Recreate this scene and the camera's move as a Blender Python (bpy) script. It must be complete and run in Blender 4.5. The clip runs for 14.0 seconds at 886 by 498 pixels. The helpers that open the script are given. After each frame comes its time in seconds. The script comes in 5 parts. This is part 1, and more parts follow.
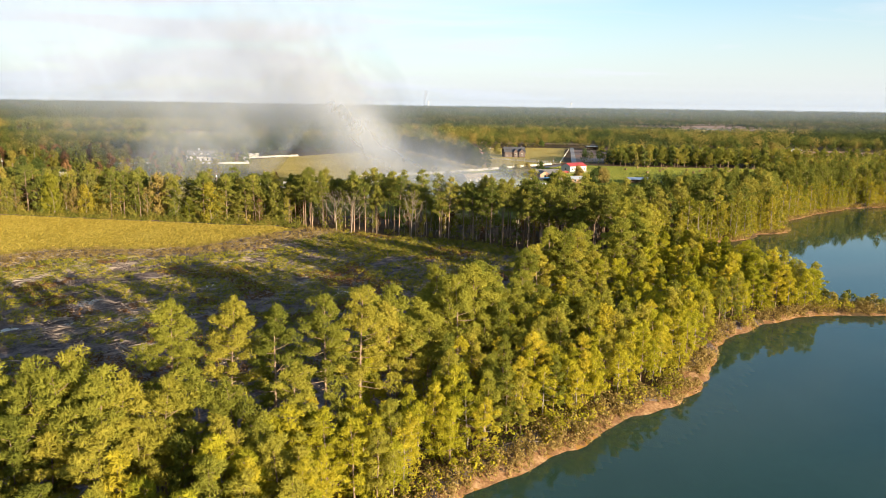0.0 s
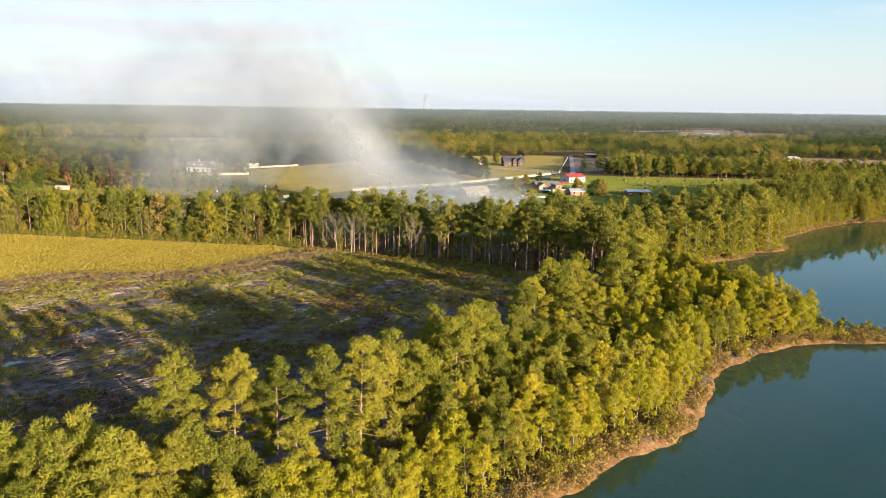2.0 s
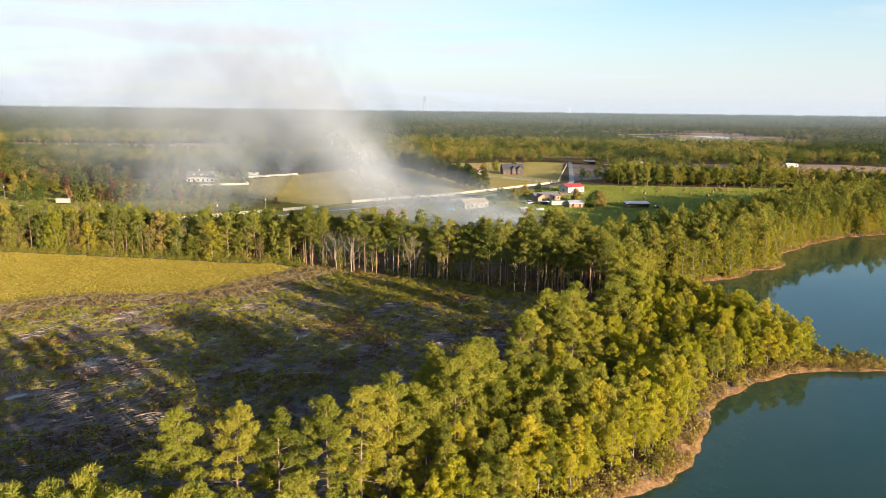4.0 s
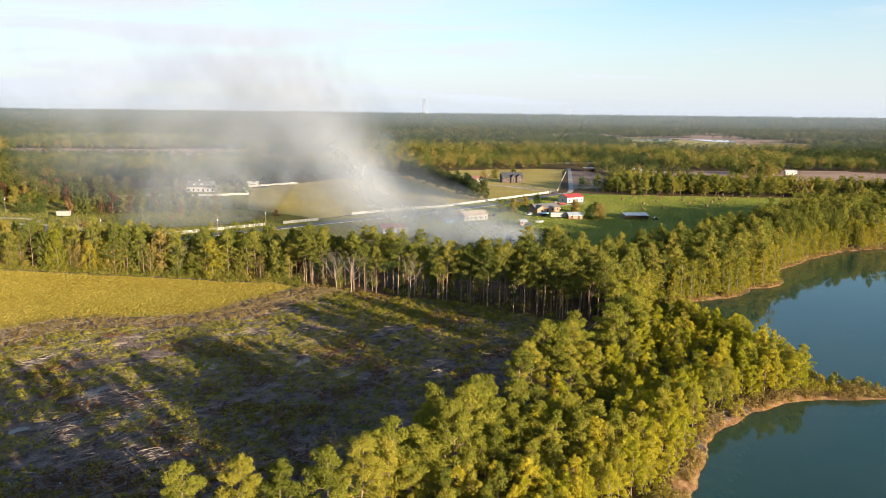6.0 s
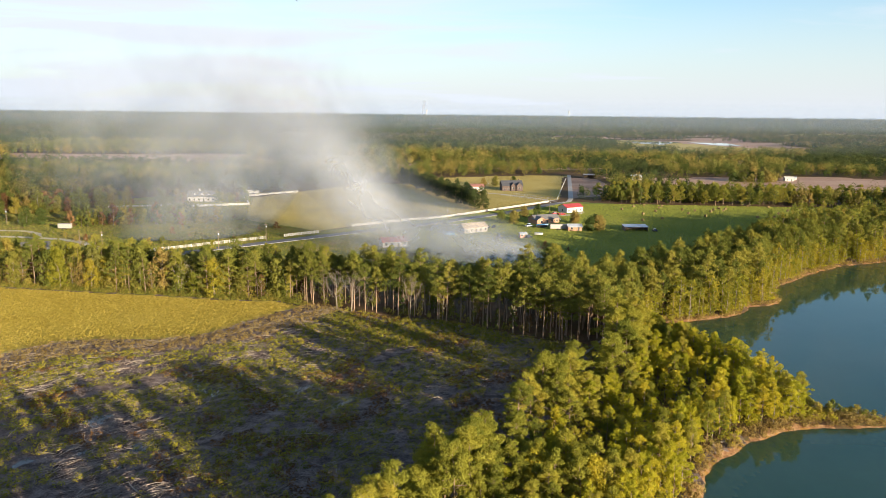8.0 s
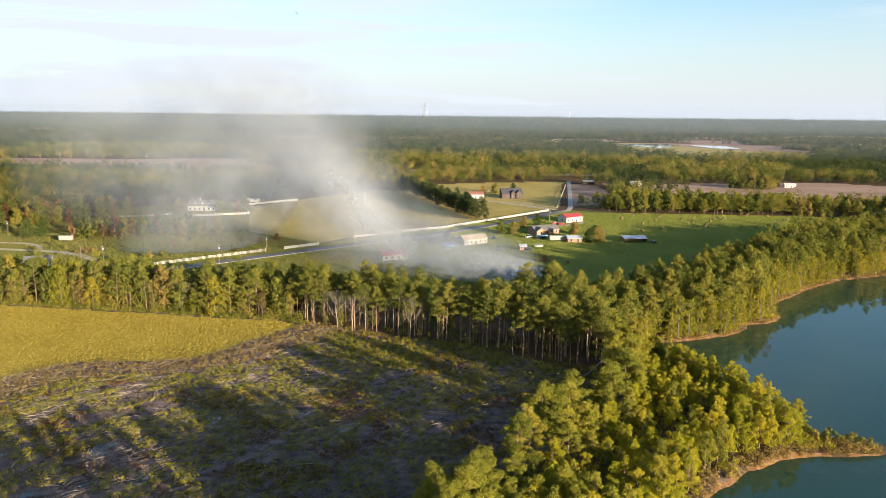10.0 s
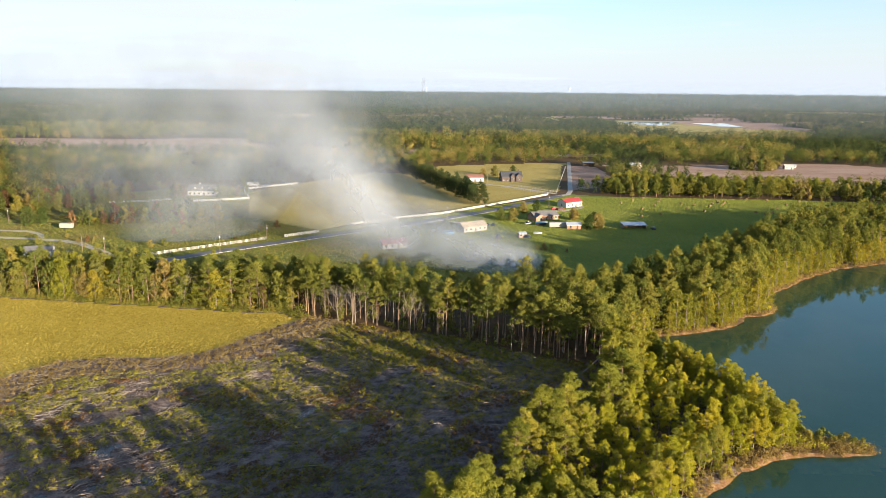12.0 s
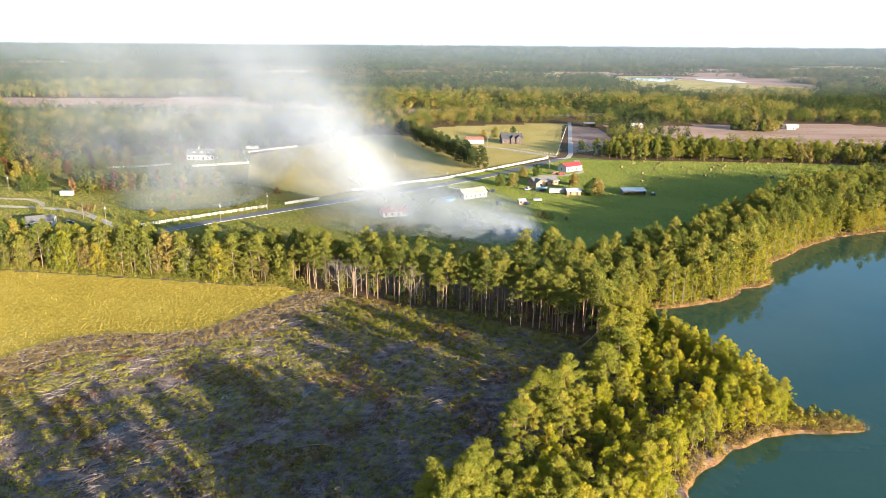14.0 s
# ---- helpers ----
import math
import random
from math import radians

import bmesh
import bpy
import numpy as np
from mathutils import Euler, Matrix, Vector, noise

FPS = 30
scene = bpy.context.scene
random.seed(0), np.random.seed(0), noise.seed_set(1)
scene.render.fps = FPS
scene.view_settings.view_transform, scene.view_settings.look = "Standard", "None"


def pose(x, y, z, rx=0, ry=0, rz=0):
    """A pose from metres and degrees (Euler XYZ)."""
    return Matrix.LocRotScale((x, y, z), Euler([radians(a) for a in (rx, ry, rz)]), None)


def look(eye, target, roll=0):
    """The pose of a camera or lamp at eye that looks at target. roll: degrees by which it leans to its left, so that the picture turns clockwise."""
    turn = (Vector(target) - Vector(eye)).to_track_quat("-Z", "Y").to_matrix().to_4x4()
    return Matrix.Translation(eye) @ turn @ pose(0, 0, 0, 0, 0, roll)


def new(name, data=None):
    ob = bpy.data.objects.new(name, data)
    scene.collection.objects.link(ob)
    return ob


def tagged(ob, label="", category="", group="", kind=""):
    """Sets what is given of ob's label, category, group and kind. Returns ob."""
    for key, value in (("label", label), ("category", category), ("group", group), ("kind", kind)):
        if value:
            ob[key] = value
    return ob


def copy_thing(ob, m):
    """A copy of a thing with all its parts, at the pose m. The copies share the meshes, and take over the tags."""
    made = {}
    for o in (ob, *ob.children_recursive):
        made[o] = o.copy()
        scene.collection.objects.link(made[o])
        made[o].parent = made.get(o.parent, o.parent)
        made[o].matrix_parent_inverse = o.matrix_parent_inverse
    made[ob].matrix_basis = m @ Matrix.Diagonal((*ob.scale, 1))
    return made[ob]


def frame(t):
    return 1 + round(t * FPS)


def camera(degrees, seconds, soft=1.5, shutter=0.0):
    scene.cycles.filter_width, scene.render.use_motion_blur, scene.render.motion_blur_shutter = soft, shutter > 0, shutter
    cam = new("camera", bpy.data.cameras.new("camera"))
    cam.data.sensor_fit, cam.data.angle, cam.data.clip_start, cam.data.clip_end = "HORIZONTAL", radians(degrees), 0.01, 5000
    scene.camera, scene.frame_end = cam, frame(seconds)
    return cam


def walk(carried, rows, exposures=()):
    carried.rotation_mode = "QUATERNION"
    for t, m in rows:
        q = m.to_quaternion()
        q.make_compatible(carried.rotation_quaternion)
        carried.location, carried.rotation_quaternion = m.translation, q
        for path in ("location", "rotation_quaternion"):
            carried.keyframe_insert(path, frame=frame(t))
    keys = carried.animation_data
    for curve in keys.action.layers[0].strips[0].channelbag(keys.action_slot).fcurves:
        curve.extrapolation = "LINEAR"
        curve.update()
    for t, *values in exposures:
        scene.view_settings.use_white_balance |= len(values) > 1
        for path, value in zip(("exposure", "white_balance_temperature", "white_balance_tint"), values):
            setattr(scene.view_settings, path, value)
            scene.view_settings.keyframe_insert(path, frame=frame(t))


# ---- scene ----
cam = camera(63.4, 14.0, soft=0.8)
METRES, EYE, TILT, LEAN, TURN = 42.0, 38.0, -11.1, -0.84, 0.0
ROWS = [
    (0.0, 0.0, 0.0, 0.0, 0.0, 0.0, -0.0),
    (0.5, 0.0001, -0.0081, 0.0292, -0.01, 0.04, 0.01),
    (1.0, 0.0007, -0.0172, 0.0623, -0.01, 0.09, 0.03),
    (1.5, 0.0015, -0.0271, 0.0956, -0.01, 0.14, 0.05),
    (2.0, 0.0023, -0.0364, 0.129, -0.03, 0.18, 0.08),
    (2.5, 0.0032, -0.0456, 0.1625, -0.05, 0.21, 0.1),
    (3.0, 0.004, -0.0544, 0.1963, -0.06, 0.23, 0.12),
    (5.5, 0.0063, -0.0907, 0.3683, -0.08, 0.32, 0.21),
    (6.0, 0.0066, -0.0977, 0.4038, -0.09, 0.34, 0.22),
    (6.5, 0.0071, -0.1047, 0.4395, -0.09, 0.35, 0.23),
    (7.0, 0.0073, -0.1116, 0.4749, -0.1, 0.37, 0.25),
    (7.5, 0.0079, -0.1183, 0.5104, -0.09, 0.38, 0.25),
    (8.0, 0.0085, -0.1255, 0.546, -0.08, 0.39, 0.26),
    (10.5, 0.011, -0.1597, 0.7261, -0.08, 0.41, 0.28),
    (11.0, 0.0114, -0.1666, 0.7617, -0.09, 0.41, 0.29),
    (11.5, 0.0118, -0.1735, 0.7972, -0.1, 0.41, 0.3),
    (11.7, 0.0121, -0.1771, 0.8113, -0.1, 0.4, 0.31),
    (11.8, 0.0123, -0.1789, 0.8183, -0.1, 0.22, 0.31),
    (11.9, 0.0125, -0.1807, 0.8253, -0.1, -0.4, 0.32),
    (12.0, 0.0127, -0.1826, 0.8324, -0.09, -1.52, 0.33),
    (12.1, 0.0129, -0.1844, 0.8394, -0.09, -2.88, 0.36),
    (12.2, 0.0131, -0.1863, 0.8464, -0.09, -3.95, 0.39),
    (12.3, 0.0133, -0.1881, 0.8534, -0.08, -4.62, 0.42),
    (12.4, 0.0135, -0.19, 0.8605, -0.08, -5.0, 0.44),
    (12.5, 0.0137, -0.1918, 0.8675, -0.08, -5.07, 0.44),
    (13.0, 0.0147, -0.1988, 0.9029, -0.07, -5.07, 0.45),
    (13.5, 0.0155, -0.2059, 0.9386, -0.07, -5.07, 0.46),
    (14.0, 0.0161, -0.2128, 0.9742, -0.08, -5.07, 0.47),
]
EXPOSURES = [(0.0, 1.82, 6850, 11), (3.0, 1.79, 6750, 11), (6.0, 1.77, 6650, 11), (11.7, 1.77, 6500, 11), (12.6, 2.2, 6200, 10), (14.0, 2.38, 6150, 10)]
walk(cam, [(t, pose(0, 0, EYE, TILT, LEAN, TURN) @ pose(METRES * x, METRES * y, METRES * z, 90 + pitch, roll, yaw)) for t, x, y, z, yaw, pitch, roll in ROWS], EXPOSURES)

# ---- world and sun ----
SUN_FROM = Vector((0.68, -0.73, 0)).normalized()   # the low sun stands behind and to the right
SUN_UP = 9.4
world = bpy.data.worlds.new("world")
scene.world = world
world.use_nodes = True
wn, wl = world.node_tree.nodes, world.node_tree.links
wn.clear()
sky = wn.new("ShaderNodeTexSky")
sky.sky_type = "NISHITA"
sky.sun_disc = False
sky.sun_elevation = radians(SUN_UP)
sky.sun_rotation = math.atan2(SUN_FROM.x, SUN_FROM.y)
sky.air_density, sky.dust_density, sky.ozone_density = 1.0, 1.0, 3.0
bg_sky = wn.new("ShaderNodeBackground")
bg_sky.inputs["Strength"].default_value = 0.093
wl.new(sky.outputs[0], bg_sky.inputs["Color"])
bg_cloud = wn.new("ShaderNodeBackground")
bg_cloud.inputs["Color"].default_value = (0.87, 0.955, 1.07, 1)
bg_cloud.inputs["Strength"].default_value = 0.285
geo = wn.new("ShaderNodeTexCoord")
sep = wn.new("ShaderNodeSeparateXYZ")
wl.new(geo.outputs["Generated"], sep.inputs[0])


def wmath(op, a, b=None, clamp=False):
    n = wn.new("ShaderNodeMath")
    n.operation = op
    n.use_clamp = clamp
    for i, v in enumerate((a, b)):
        if v is None:
            continue
        if isinstance(v, (int, float)):
            n.inputs[i].default_value = v
        else:
            wl.new(v, n.inputs[i])
    return n.outputs[0]


# thin high cloud on a sheet overhead: direction divided by its height
height = wmath("MAXIMUM", sep.outputs["Z"], 0.0)
lift = wmath("ADD", height, 0.07)
flat = wn.new("ShaderNodeCombineXYZ")
wl.new(wmath("MULTIPLY", wmath("DIVIDE", sep.outputs["X"], lift), 0.55), flat.inputs[0])
wl.new(wmath("DIVIDE", sep.outputs["Y"], lift), flat.inputs[1])
nz = wn.new("ShaderNodeTexNoise")
nz.inputs["Scale"].default_value = 0.7
nz.inputs["Detail"].default_value = 7
nz.inputs["Roughness"].default_value = 0.55
nz.inputs["Distortion"].default_value = 0.6
wl.new(flat.outputs[0], nz.inputs["Vector"])
cover = wmath("MULTIPLY", wmath("SUBTRACT", nz.outputs["Fac"], 0.44), 5.0, True)
# the veil is thicker to the west, and a pale band lies along the horizon
west = wmath("ADD", wmath("MULTIPLY", sep.outputs["X"], -1.3), 0.62, True)
band = wmath("SUBTRACT", 1.0, wmath("MULTIPLY", height, 6.0), True)
low = wmath("SUBTRACT", 1.0, wmath("MULTIPLY", height, 1.4), True)
veil = wmath("MULTIPLY", wmath("ADD", wmath("MULTIPLY", cover, 0.7), wmath("MULTIPLY", west, 0.75)), low)
veil = wmath("MAXIMUM", veil, wmath("MULTIPLY", band, 0.92), True)
mixw = wn.new("ShaderNodeMixShader")
wl.new(veil, mixw.inputs[0])
wl.new(bg_sky.outputs[0], mixw.inputs[1])
wl.new(bg_cloud.outputs[0], mixw.inputs[2])
wout = wn.new("ShaderNodeOutputWorld")
wl.new(mixw.outputs[0], wout.inputs["Surface"])

sun_data = bpy.data.lights.new("sun", "SUN")
sun_data.energy = 4.6
sun_data.angle = radians(0.6)
sun_data.color = (1.0, 0.825, 0.58)
sun = new("sun", sun_data)
sun_at = SUN_FROM * math.cos(radians(SUN_UP)) + Vector((0, 0, math.sin(radians(SUN_UP))))
sun.matrix_world = look(sun_at * 100, (0, 0, 0))


# ---- materials ----
class Mat:
    """A node material with short-hand for its nodes."""

    def __init__(self, name):
        self.m = bpy.data.materials.new(name)
        self.m.use_nodes = True
        self.n, self.l = self.m.node_tree.nodes, self.m.node_tree.links
        self.n.clear()
        self.out = self.n.new("ShaderNodeOutputMaterial")

    def put(self, socket, v):
        if isinstance(v, bpy.types.NodeSocket):
            self.l.new(v, socket)
        elif isinstance(v, tuple) and len(v) == 3 and socket.type == "RGBA":
            socket.default_value = (*v, 1)
        else:
            socket.default_value = v

    def node(self, kind, outs=0, **ins):
        n = self.n.new(kind)
        for k, v in ins.items():
            self.put(n.inputs[k.replace("_", " ")], v)
        return n.outputs[outs] if outs is not None else n

    def place(self, sx=1.0, sy=1.0, sz=1.0, turn=0.0):
        g = self.n.new("ShaderNodeNewGeometry")
        mp = self.n.new("ShaderNodeMapping")
        mp.inputs["Scale"].default_value = (sx, sy, sz)
        mp.inputs["Rotation"].default_value = (0, 0, radians(turn))
        self.l.new(g.outputs["Position"], mp.inputs["Vector"])
        return mp.outputs[0]

    def noise(self, scale, detail=4.0, rough=0.55, vec=None, distort=0.0):
        v = vec if vec is not None else self.place()
        return self.node("ShaderNodeTexNoise", 0, Vector=v, Scale=scale, Detail=detail, Roughness=rough, Distortion=distort)

    def ramp(self, fac, *stops):
        r = self.n.new("ShaderNodeValToRGB")
        while len(r.color_ramp.elements) < len(stops):
            r.color_ramp.elements.new(0.5)
        for e, (p, c) in zip(r.color_ramp.elements, stops):
            e.position = p
            e.color = (*c, 1) if isinstance(c, tuple) else (c, c, c, 1)
        self.l.new(fac, r.inputs[0])
        return r.outputs[0]

    def mix(self, fac, a, b, how="MIX"):
        n = self.n.new("ShaderNodeMix")
        n.data_type = "RGBA"
        n.blend_type = how
        self.put(n.inputs[0], fac)
        self.put(n.inputs[6], a)
        self.put(n.inputs[7], b)
        return n.outputs[2]

    def math(self, op, a, b=0.0, clamp=False):
        n = self.n.new("ShaderNodeMath")
        n.operation = op
        n.use_clamp = clamp
        self.put(n.inputs[0], a)
        self.put(n.inputs[1], b)
        return n.outputs[0]

    def bump(self, h, strength, distance):
        return self.node("ShaderNodeBump", 0, Height=h, Strength=strength, Distance=distance)

    def principled(self, color, rough=0.8, metal=0.0, normal=None, **more):
        p = self.n.new("ShaderNodeBsdfPrincipled")
        self.put(p.inputs["Base Color"], color)
        self.put(p.inputs["Roughness"], rough)
        self.put(p.inputs["Metallic"], metal)
        if normal is not None:
            self.put(p.inputs["Normal"], normal)
        for k, v in more.items():
            self.put(p.inputs[k.replace("_", " ")], v)
        self.l.new(p.outputs[0], self.out.inputs[0])
        return self.m


def soil(name, stops, scale, fine, bump=0.3, dist=0.1, stretch=(1, 1), turn=0.0):
    """Earth or turf: a colour ramp over coarse and fine noise, with relief."""
    k = Mat(name)
    v = k.place(stretch[0], stretch[1], 1, turn)
    a, b = k.noise(scale, 5, 0.6, v), k.noise(fine, 4, 0.65, v)
    f = k.math("ADD", k.math("MULTIPLY", a, 0.6), k.math("MULTIPLY", b, 0.4))
    c = k.ramp(f, *stops)
    return k.principled(c, 0.95, normal=k.bump(b, bump, dist), Specular_IOR_Level=0.1)


FOREST_FLOOR = soil("forest_floor", [(0.36, (0.05, 0.035, 0.02)), (0.5, (0.11, 0.065, 0.035)), (0.64, (0.07, 0.07, 0.025))], 0.25, 2.0)
CLEARCUT = soil("clearcut_soil", [(0.38, (0.045, 0.033, 0.028)), (0.46, (0.105, 0.078, 0.066)), (0.52, (0.165, 0.126, 0.11)), (0.60, (0.235, 0.185, 0.162))], 0.45, 3.2, 1.0, 0.5, (0.75, 1.0), -52)
SOYBEAN = soil("ripe_soybeans", [(0.34, (0.27, 0.205, 0.032)), (0.5, (0.375, 0.29, 0.048)), (0.66, (0.44, 0.35, 0.095))], 0.05, 1.1, 1.0, 0.35, (0.5, 1.0), 8)
LAWN = soil("lawn", [(0.36, (0.10, 0.135, 0.03)), (0.5, (0.155, 0.185, 0.04)), (0.64, (0.21, 0.22, 0.055))], 0.03, 0.6, 0.4, 0.1)
PASTURE = soil("rough_pasture", [(0.36, (0.09, 0.115, 0.025)), (0.5, (0.15, 0.155, 0.035)), (0.64, (0.22, 0.15, 0.07))], 0.03, 0.4, 0.5, 0.2)
HAYFIELD = soil("mown_hayfield", [(0.36, (0.26, 0.21, 0.07)), (0.5, (0.36, 0.29, 0.09)), (0.64, (0.40, 0.33, 0.14))], 0.02, 0.5, 0.4, 0.1)
STUBBLE = soil("brown_stubble", [(0.36, (0.22, 0.13, 0.09)), (0.5, (0.32, 0.21, 0.15)), (0.64, (0.40, 0.28, 0.21))], 0.02, 0.5, 0.4, 0.2, (0.4, 1.4), 20)
BANK = soil("sandy_clay_bank", [(0.36, (0.11, 0.055, 0.026)), (0.5, (0.24, 0.13, 0.062)), (0.64, (0.38, 0.25, 0.13))], 0.9, 2.5, 0.6, 0.15)
LAKEBED = soil("lakebed", [(0.36, (0.16, 0.085, 0.02)), (0.64, (0.34, 0.18, 0.05))], 0.3, 1.5)
SILT = soil("deep_silt", [(0.36, (0.012, 0.03, 0.022)), (0.64, (0.02, 0.045, 0.035))], 0.1, 0.8)
ASPHALT = soil("asphalt", [(0.36, (0.10, 0.10, 0.105)), (0.64, (0.16, 0.16, 0.165))], 0.2, 2.0, 0.2, 0.02)
CONCRETE = soil("pale_concrete", [(0.36, (0.33, 0.30, 0.265)), (0.64, (0.43, 0.395, 0.35))], 0.2, 2.0, 0.2, 0.02)


def water(name, deep, clear=0.35):
    """Murky lake water: a mirror-like surface over its own colour, clear enough at the edge to see the bed."""
    k = Mat(name)
    r1 = k.noise(0.9, 3, 0.5, k.place(1, 1.6, 1, 20))
    nrm = k.bump(r1, 0.05, 0.05)
    body = k.node("ShaderNodeBsdfDiffuse", 0, Color=k.mix(k.noise(0.04, 2, 0.5), deep, tuple(c * 1.3 for c in deep)))
    bed = k.node("ShaderNodeBsdfTransparent", 0, Color=(0.75, 0.72, 0.55))
    gloss = k.node("ShaderNodeBsdfGlossy", 0, Color=(1.0, 1.0, 1.0), Roughness=0.04, Normal=nrm)
    m1, m2 = k.n.new("ShaderNodeMixShader"), k.n.new("ShaderNodeMixShader")
    m1.inputs[0].default_value = clear
    k.l.new(body, m1.inputs[1])
    k.l.new(bed, m1.inputs[2])
    fr = k.node("ShaderNodeFresnel", 0, IOR=1.33, Normal=nrm)
    k.l.new(fr, m2.inputs[0])
    k.l.new(m1.outputs[0], m2.inputs[1])
    k.l.new(gloss, m2.inputs[2])
    k.l.new(m2.outputs[0], k.out.inputs[0])
    return k.m


WATER = water("lake_water", (0.026, 0.078, 0.052), 0.5)


def leaves(name, dark, mid, light, through_share=0.22, patch=0.12, single=0.12):
    """Foliage: colour by tree, by patch and by single leaf; light comes through it."""
    k = Mat(name)
    g = k.n.new("ShaderNodeNewGeometry")
    o = k.n.new("ShaderNodeObjectInfo")
    own = k.n.new("ShaderNodeAttribute")
    own.attribute_name = "tint"
    joined = k.math("GREATER_THAN", own.outputs["Fac"], 0.0005)
    each = k.math("ADD", k.math("MULTIPLY", joined, own.outputs["Fac"]), k.math("MULTIPLY", k.math("SUBTRACT", 1.0, joined), o.outputs["Random"]))
    f = k.math("ADD", k.math("MULTIPLY", g.outputs["Random Per Island"], single), k.math("MULTIPLY", k.noise(patch, 2, 0.5), 0.34))
    f = k.math("ADD", f, k.math("MULTIPLY", each, 0.66 - single))
    c = k.ramp(k.math("ADD", f, 0.0), (0.2, dark), (0.5, mid), (0.82, light))
    d = k.node("ShaderNodeBsdfDiffuse", 0, Color=c)
    tr = k.node("ShaderNodeBsdfTranslucent", 0, Color=k.mix(1.0, c, (1.0, 0.95, 0.55), "MULTIPLY"))
    m = k.n.new("ShaderNodeMixShader")
    k.put(m.inputs[0], through_share)
    k.l.new(d, m.inputs[1])
    k.l.new(tr, m.inputs[2])
    k.l.new(m.outputs[0], k.out.inputs[0])
    return k.m


PINE = leaves("pine_needles", (0.125, 0.142, 0.026), (0.235, 0.235, 0.038), (0.345, 0.30, 0.05), 0.42)
DARK_PINE = leaves("plantation_needles", (0.026, 0.042, 0.02), (0.048, 0.066, 0.025), (0.088, 0.092, 0.032), 0.25, 0.12, 0.05)
SHORE = leaves("shore_foliage", (0.14, 0.15, 0.022), (0.22, 0.212, 0.028), (0.32, 0.258, 0.036), 0.4)
WOODS_PINE = leaves("woods_needles", (0.095, 0.115, 0.027), (0.175, 0.182, 0.037), (0.27, 0.24, 0.048), 0.38)
YOUNG = leaves("young_foliage", (0.225, 0.235, 0.023), (0.345, 0.328, 0.03), (0.455, 0.38, 0.044), 0.45)
BROAD = leaves("broad_foliage", (0.08, 0.10, 0.022), (0.165, 0.162, 0.033), (0.28, 0.215, 0.052), 0.3)
AUTUMN = leaves("autumn_woods", (0.05, 0.074, 0.022), (0.125, 0.135, 0.035), (0.25, 0.185, 0.06), 0.3, 0.035, 0.05)
FAR_LEAF = leaves("far_woods_foliage", (0.022, 0.036, 0.022), (0.056, 0.065, 0.03), (0.14, 0.11, 0.055), 0.25, 0.006, 0.05)
BRUSH = leaves("brush_leaves", (0.09, 0.10, 0.018), (0.22, 0.215, 0.028), (0.38, 0.31, 0.05), 0.3, 0.2)
DRYBRUSH = leaves("dry_brush", (0.15, 0.105, 0.036), (0.24, 0.172, 0.06), (0.33, 0.25, 0.10), 0.35, 0.3)
RUST = leaves("rusty_leaves", (0.085, 0.05, 0.028), (0.15, 0.08, 0.038), (0.22, 0.13, 0.06), 0.3, 0.3)
CHIPS = leaves("wood_chips", (0.045, 0.034, 0.03), (0.115, 0.088, 0.078), (0.23, 0.19, 0.165), 0.0, 0.4)


def bark(name, dark, light):
    k = Mat(name)
    n = k.noise(3.0, 4, 0.6, k.place(3, 3, 0.6))
    return k.principled(k.ramp(n, (0.35, dark), (0.65, light)), 0.95, normal=k.bump(n, 0.6, 0.05))


BARK = bark("pine_bark", (0.12, 0.078, 0.052), (0.29, 0.205, 0.145))
PALE_BARK = bark("pale_bark", (0.14, 0.11, 0.085), (0.28, 0.24, 0.19))
DEADWOOD = bark("weathered_wood", (0.15, 0.12, 0.10), (0.33, 0.275, 0.235))


# ---- plan ----
LAKE = [(-30, -400), (-12, 20), (-6, 52), (3, 67), (8, 71), (14, 77), (19, 81), (25, 87), (32, 91.5), (37, 97), (41, 103), (44, 109), (47, 115), (51, 121), (60, 128.5),
        (69, 134), (78, 136.5), (86, 136.5), (93, 138), (94.5, 140), (91, 141.8), (86, 142.2), (82, 145.5), (80, 158), (77, 170), (71, 182), (63, 193), (60, 203), (66, 210), (76, 213),
        (88, 217), (97, 222), (104, 231), (112, 234), (119, 240), (119, 251), (128, 262), (141, 274), (156, 288), (173, 300), (201, 311), (250, 326), (330, 330), (420, 200), (420, -400)]
FIELD = [(-330, 90), (-150, 148), (-122, 163), (-114, 170), (-109, 178), (-103, 184), (-92, 188), (-79, 187), (-69, 190), (-63, 196), (-57, 206), (-45, 223), (-53, 228),
         (-73, 230), (-93, 234), (-114, 237), (-136, 241), (-157, 244), (-330, 262)]
STRIP = [(-75, 20), (-75, 57), (-45, 61), (-32, 62), (-26, 68), (-18, 72), (-11, 77), (-8, 86), (-4, 96), (5, 111), (15, 124), (27, 140), (38, 153), (45, 172), (43, 184),
         (52, 200), (58, 203), (60, 194), (69, 180), (75, 168), (78, 155), (80, 146), (77, 139), (68, 137), (58, 132), (48, 123), (43, 114), (39, 106), (34, 99), (30, 95), (22, 90),
         (16, 84), (11, 80), (4, 74), (-1, 70), (-10, 55), (-18, 20)]
NORTH_LINE = [(-330, 264), (-157, 246), (-136, 243), (-114, 239), (-93, 236), (-73, 232), (-53, 230), (-33, 222), (-14, 211), (4, 206), (20, 195), (36, 186), (47, 186),
              (50, 215), (42, 240), (20, 232), (0, 236), (-30, 250), (-60, 252), (-114, 258), (-160, 266), (-330, 286)]
